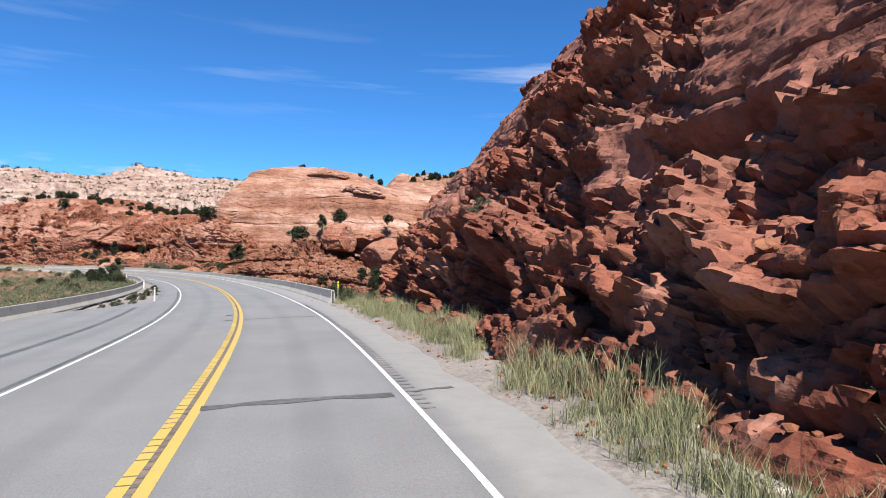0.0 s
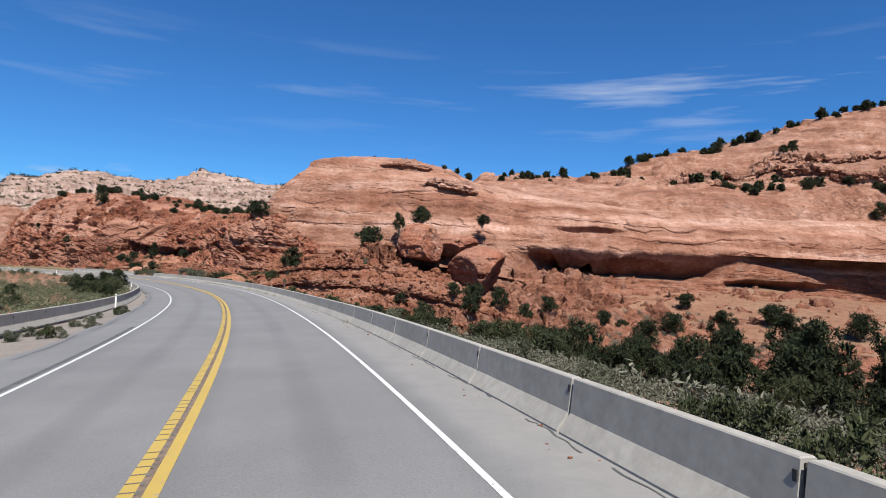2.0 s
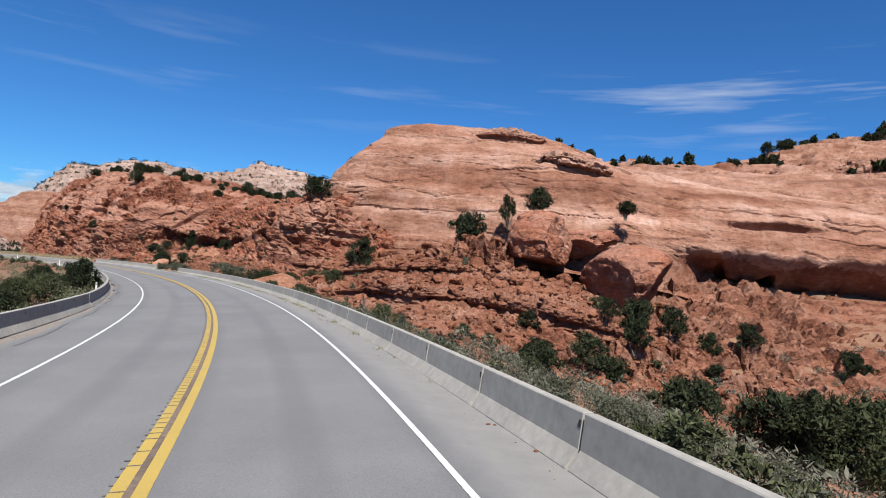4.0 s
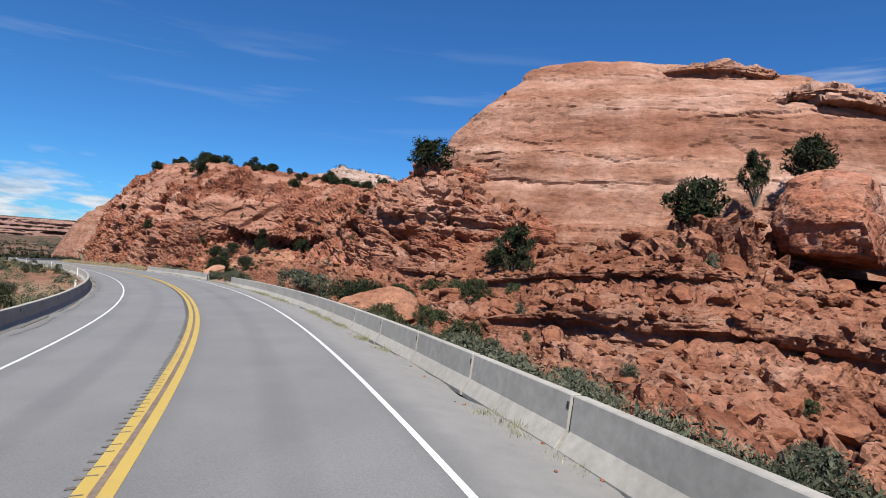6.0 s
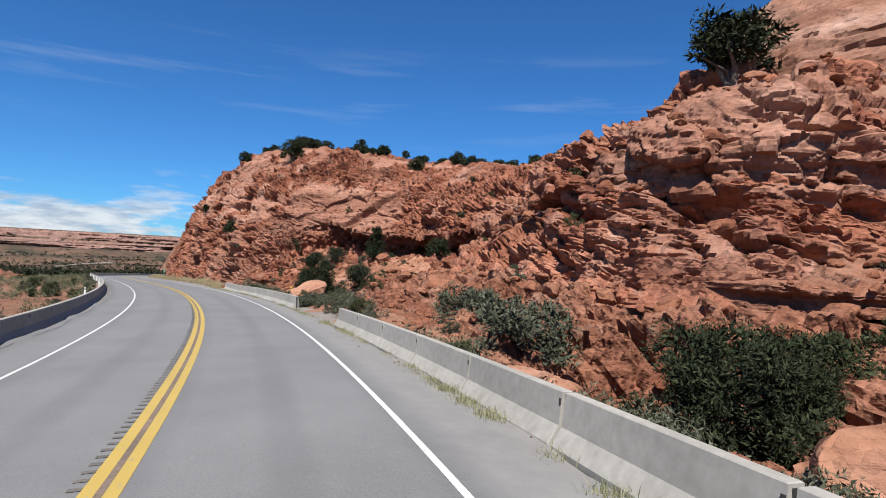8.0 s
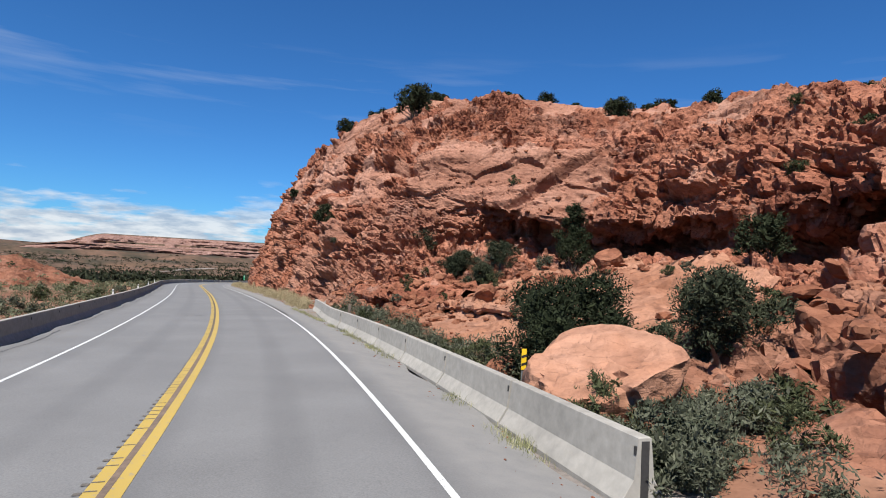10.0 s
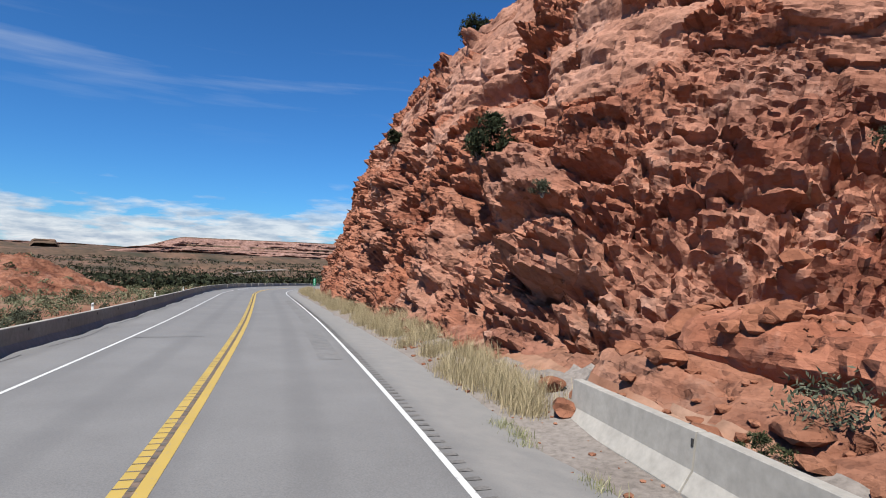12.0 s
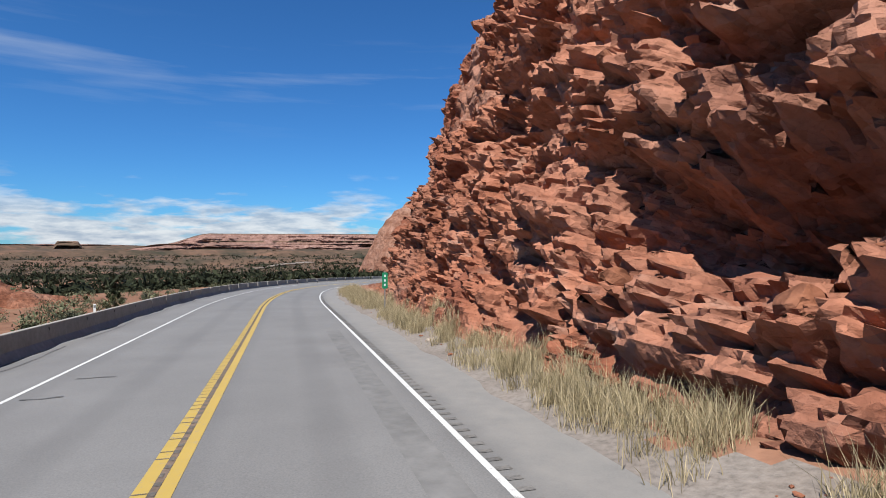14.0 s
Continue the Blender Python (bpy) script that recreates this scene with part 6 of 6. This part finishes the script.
def grass_band(name, s0, s1, d0, d1, clumps, tall, seed, mat, label, off=("body", "road")):
    g = np.random.default_rng(seed)
    vs, fs, k = [], [], 0
    for i in range(clumps):
        s, d = g.uniform(s0, s1), d0 + (d1 - d0) * g.beta(2, 2)
        x, y, _ = at_road(s, d)
        z, _, what = drop(x, y)
        if z is None or what.startswith(off) or z > float(np.interp(s, RS, RZ)) + 0.75:
            continue
        if value_noise(np.array([[s / 1.1, d / 0.8, 0.0]]), seed)[0] < -0.25:
            continue
        n = int(g.integers(40, 74))
        h = tall * g.uniform(0.55, 1.25)
        root = np.stack([x + g.normal(size=n) * 0.13, y + g.normal(size=n) * 0.13, np.full(n, z - 0.05)], 1)
        lean = g.normal(size=(n, 2)) * 0.28 + g.normal(size=2) * 0.1
        hh = h * g.uniform(0.5, 1.1, n)
        side = g.normal(size=(n, 2))
        side /= np.linalg.norm(side, axis=1, keepdims=True)
        w = 0.003 + 0.004 * g.uniform(size=n)
        o = np.concatenate((side * w[:, None], np.zeros((n, 1))), 1)
        mid = root + np.concatenate((lean * hh[:, None] * 0.35, (0.55 * hh)[:, None]), 1)
        tip = root + np.concatenate((lean * hh[:, None], hh[:, None]), 1)
        v = np.stack([root - o, root + o, mid + o * 0.8, mid - o * 0.8, tip], 1).reshape(-1, 3)
        b = k + 5 * np.arange(n)[:, None]
        fs.append(np.concatenate((b + np.array([0, 1, 2]), b + np.array([0, 2, 3]), b + np.array([3, 2, 4]))))
        vs.append(v)
        k += len(v)
    ob = new(name, mesh_of(name, np.concatenate(vs), np.concatenate(fs), mat))
    tagged(ob, label, "grass", kind="stuff")


grass_band("grass_strip", -6, 29, 3.8, 5.5, 620, 0.55, 91, GRASS, "tall dry yellow-green grass below the rock cut")
grass_band("bunch_grass", 28, 39, 3.8, 7.5, 150, 0.6, 95, GRASS, "scattered bunches of dry grass at the end of the cut")
grass_band("dry_grass_strip", 216, 300, 3.75, 5.7, 1650, 0.60, 92, STRAW, "tall straw-coloured dry grass below the rock cut")
grass_band("weeds", 60, 216, 3.66, 3.94, 420, 0.20, 93, GRASS, "small weeds in the joint below the barrier", ("body",))


# ---- road details ----
def dashes(name, spans, mat, label, up=0.0085):
    """Short marks across the road, joined: spans of (s, d from, d to, length)."""
    sp = np.array(spans)
    s = np.stack([sp[:, 0], sp[:, 0], sp[:, 0] + sp[:, 3], sp[:, 0] + sp[:, 3]], 1)
    d = np.stack([sp[:, 1], sp[:, 2], sp[:, 2], sp[:, 1]], 1)
    v = at_road(s.ravel(), d.ravel(), up)
    ob = new(name, mesh_of(name, v, np.arange(len(v)).reshape(-1, 4), mat))
    ob.parent = road
    return tagged(ob, label, kind="stuff")


GROOVE = plain_material("groove_asphalt", (0.092, 0.080, 0.068), 0.9, 0.0, 0.35, 20.0)
EDGE_GROOVE = plain_material("edge_groove_asphalt", (0.108, 0.101, 0.094), 0.9, 0.0, 0.35, 20.0)
TAR = plain_material("tar_seal", (0.068, 0.066, 0.064), 0.75, 0.0, 0.4, 6.0)
g = np.random.default_rng(5)
outside, edge_shade, between = [], [], []
for s in np.arange(-6, 330, 0.30):
    mid = float(np.interp(s, [0, 60, 100, 137, 165, 200, 330], [-1.60, -1.66, -1.71, -1.80, -1.79, -1.62, -1.60])) + 0.01 * g.normal()
    outside.append((s, mid - 0.07, -1.716, float(np.interp(s, [100, 125, 165, 200], [0.055, 0.11, 0.11, 0.06])))) if mid - 0.08 < -1.74 else None
    # flat dark dashes over the paint draw the shade at the groove edges
    edge_shade.append((s + 0.09, max(mid - 0.15, -1.712), min(mid + 0.15, -1.550), 0.032)) if mid > -1.78 and g.uniform() < 0.75 else None
    between.append((s, -1.544, min(mid + 0.15, -1.462), 0.13)) if mid + 0.15 > -1.51 else None
dashes("rumble_strip", outside, GROOVE, "milled rumble grooves beside the yellow line")
dashes("rumble_strip", edge_shade, GROOVE, "shade of milled groove edges drawn dark across the yellow line")
dashes("rumble_strip", between, GROOVE, "milled rumble grooves between the yellow lines", 0.0105)
DUSTY = plain_material("old_line_stain", (0.124, 0.088, 0.064), 0.9, 0.0, 0.3, 9.0)
ribbon("line_stain", -60, 416, -1.546, -1.459, 0.006, DUSTY, 1.0, 1, road)
dashes("edge_rumble_strip", [(s, 2.20, 2.42, 0.11) for s in np.arange(9.4, 22, 0.33)] + [(s, 2.18, 2.36, 0.11) for s in np.arange(22, 36, 0.33)] + [(s, 2.18, 2.36, 0.12) for s in np.arange(206, 290, 0.33)], EDGE_GROOVE, "milled rumble grooves beside the white line")


def tar_line(points, width):
    """A wandering tar-sealed crack."""
    p = np.array(points, float)
    t = np.linspace(0, len(p) - 1, 8 * len(p))
    s = np.interp(t, np.arange(len(p)), p[:, 0]) + 0.03 * np.sin(7 * t + p[0, 0])
    d = np.interp(t, np.arange(len(p)), p[:, 1]) + 0.02 * np.sin(11 * t + p[0, 1])
    gs, gd = np.gradient(s), np.gradient(d)
    n = np.hypot(gs, gd) + 1e-9
    w = width * (0.6 + 0.5 * np.abs(np.sin(3.1 * t + 2)))
    a = at_road(s - gd / n * w, d + gs / n * w, 0.007)
    b = at_road(s + gd / n * w, d - gs / n * w, 0.007)
    v = np.concatenate((a, b))
    m = len(a)
    f = np.array([(i, i + 1, m + i + 1, m + i) for i in range(m - 1)])
    ob = new("tar_seal", mesh_of("tar_seal", v, f, TAR))
    ob.parent = road


tar_line([(10.6, -1.3), (10.7, 0.2), (10.6, 1.9)], 0.17)
tar_line([(10.75, 2.3), (10.9, 3.1)], 0.07)
tar_line([(28.7, -1.25), (28.5, -0.2), (28.3, 1.0), (28.0, 2.0)], 0.035)
tar_line([(27.7, 2.3), (27.2, 3.2)], 0.03)
tar_line([(31.5, -1.76), (31.6, -2.0), (31.5, -2.1)], 0.06)
tar_line([(31.9, -1.76), (31.8, -2.05)], 0.04)
tar_line([(28.5, -1.76), (28.6, -2.1)], 0.07)
tar_line([(229.6, -5.0), (229.7, -4.0), (229.7, -2.6)], 0.05)
tar_line([(205.5, -4.6), (205.5, -3.6)], 0.05)
tar_line([(205.8, -3.0), (205.8, -2.0)], 0.04)
tar_line([(252.4, -4.9), (252.5, -4.2)], 0.05)
tar_line([(254.5, -4.6), (254.5, -3.8)], 0.05)
for s in np.arange(2, 300, 9.0):
    k = 0.5 * math.sin(s)
    tar_line([(s, left_edge(s) + 0.35), (s + 3.5, left_edge(s) + 0.5 + 0.1 * k), (s + 7, left_edge(s) + 0.3)], 0.025)
for s in np.arange(40, 206, 3.4):
    tar_line([(s, 3.62 + 0.06 * math.sin(3 * s)), (s + 1.2, 3.66 + 0.05 * math.sin(5 * s)), (s + 2.2 + 0.8 * math.sin(s), 3.60)], 0.016)
ribbon("pull_out_seam", -30, 44, -7.75, -7.45, 0.005, TAR, 1.0, 1, road)
ribbon("edge_seam", -30, 66, -5.42, -5.27, 0.005, TAR, 1.0, 1, road)
PATCH = plain_material("patched_asphalt", (0.128, 0.125, 0.121), 0.85, 0.0, 0.2, 3.0)
ribbon("road_patch", 223, 232, 1.1, 1.75, 0.006, PATCH, 0.5, 1, road)
ribbon("road_patch", 236, 262, 1.25, 1.72, 0.006, PATCH, 0.5, 1, road)

# ---- posts and signs ----
YELLOW_SHEET = plain_material("yellow_sheeting", (0.640, 0.416, 0.016), 0.45, 0.0, 0.06)
BLACK_SHEET = plain_material("black_sheeting", (0.016, 0.016, 0.016), 0.5)
STEEL = plain_material("galvanised_steel", (0.280, 0.272, 0.256), 0.5, 0.7)
WHITE_POST = plain_material("white_plastic", (0.624, 0.616, 0.592), 0.5, 0.0, 0.08)
GREEN_SHEET = plain_material("green_sheeting", (0.008, 0.176, 0.080), 0.45, 0.0, 0.1)


def facing(s, d, lift=0.0):
    """A pose on the ground at the road's side, whose -y faces the oncoming lane."""
    x, y, z = at_road(s, d)
    zz, _, what = drop(x, y)
    h = math.degrees(float(np.interp(s, RS, np.unwrap(heading))))
    return pose(x, y, (zz if zz is not None else z) + lift, 0, 0, h)


def marker_post(s, d, base=0.0):
    root = new("object_marker", None)
    bm = bmesh.new()
    box(bm, -0.03, -0.02, -0.3, 0.03, 0.02, 1.26)
    bmesh.ops.bevel(bm, geom=bm.edges[:], offset=0.006, segments=1, affect="EDGES")
    part("post", bm, STEEL, root, "grey steel post")
    bm = bmesh.new()
    box(bm, -0.05, -0.032, 0.90, 0.05, -0.022, 1.30)
    part("panel", bm, YELLOW_SHEET, root, "yellow reflective panel")
    for k in range(2):
        bm = bmesh.new()
        z = 1.00 + 0.15 * k
        v = [bm.verts.new(c) for c in ((-0.05, -0.036, z - 0.03), (0.05, -0.036, z), (0.05, -0.036, z + 0.05), (-0.05, -0.036, z + 0.02))]
        bm.faces.new(v)
        part("stripe", bm, BLACK_SHEET, root, "black stripe")
    root.matrix_basis = facing(s, d, base)
    return tagged(root, "yellow and black marker panel on a steel post", "road marker", "object markers")


marker_post(37.4, 4.45)
marker_post(182.6, 4.85)


def delineator(s, d, tall, first=[]):
    m = facing(s, d)
    if first:
        return copy_thing(first[0], m)
    root = new("delineator_post", None)
    bm = bmesh.new()
    box(bm, -0.05, -0.012, -0.2, 0.05, 0.012, tall)
    bmesh.ops.bevel(bm, geom=bm.edges[:], offset=0.005, segments=1, affect="EDGES")
    part("post", bm, WHITE_POST, root)
    bm = bmesh.new()
    box(bm, -0.04, -0.018, tall - 0.16, 0.04, -0.0125, tall - 0.05)
    part("reflector", bm, STEEL, root, "small grey reflector")
    root.matrix_basis = m
    first.append(root)
    return tagged(root, "slim white plastic delineator post beside the road", "delineator", "delineator posts")


for s, d in ((51, -6.9), (84, -8.5), (118, -7.95), (152, -7.95), (185, -7.95), (218, -7.95), (236, -7.95), (252, -7.95), (268, -7.95)):
    delineator(s, d, 1.05)


def mile_sign(s, d):
    root = new("mile_marker", None)
    bm = bmesh.new()
    box(bm, -0.025, -0.02, -0.3, 0.025, 0.02, 1.95)
    part("post", bm, STEEL, root, "grey steel post")
    bm = bmesh.new()
    box(bm, -0.13, -0.030, 1.15, 0.13, -0.022, 1.90)
    bmesh.ops.bevel(bm, geom=[e for e in bm.edges if abs(e.verts[0].co.y - e.verts[1].co.y) > 0.004], offset=0.03, segments=2, affect="EDGES")
    part("plate", bm, GREEN_SHEET, root, "green reflective plate")
    for k in range(3):
        bm = bmesh.new()
        z = 1.74 - 0.21 * k
        box(bm, -0.035, -0.034, z - 0.055, 0.035, -0.0305, z + 0.055)
        part("plain_bar", bm, WHITE_POST, root, "pale bar")
    root.matrix_basis = facing(s, d)
    return tagged(root, "small upright green mile marker on a steel post", "road sign")


mile_sign(267.5, 4.3)

# a few pale stones that stand out below the cuts
PALE = plain_material("pale_limestone", (0.336, 0.280, 0.224), 0.9, 0.0, 0.2, 6.0, 0.01)
for s, d, size in ((4.6, 4.5, 0.16), (6.4, 5.0, 0.12), (204.0, 6.2, 0.27), (205.2, 6.6, 0.16), (202.9, 6.0, 0.14), (252.5, 4.3, 0.16), (257.2, 4.0, 0.14)):
    x, y, _ = at_road(s, d)
    z, _, _ = drop(x, y)
    ob = part("pale_stone", stone(int(s * 7), 9, 2, (1, 0.8, 0.6)), PALE)
    ob.matrix_basis = pose(x, y, z + 0.25 * size, 5, 8, s * 40) @ Matrix.Diagonal((size, size, size, 1))
    tagged(ob, "pale cream stone lying below the rock cut", "rock", "pale stones")


def wooden_post(s, d, tall):
    """A square weathered post with a chamfered top."""
    x, y, _ = at_road(s, d)
    z, _, _ = drop(x, y)
    bm = bmesh.new()
    box(bm, -0.07, -0.07, -0.4, 0.07, 0.07, tall)
    bmesh.ops.bevel(bm, geom=[e for e in bm.edges if e.verts[0].co.z > 0 or e.verts[1].co.z > 0], offset=0.012, segments=2, affect="EDGES")
    ob = part("wooden_post", bm, BARK)
    ob.matrix_basis = pose(x, y, z, 1.5, -1, 40)
    tagged(ob, "weathered brown wooden post behind the barrier", "post")


wooden_post(203.4, 5.15, 1.1)
wooden_post(107.4, 7.4, 1.6)
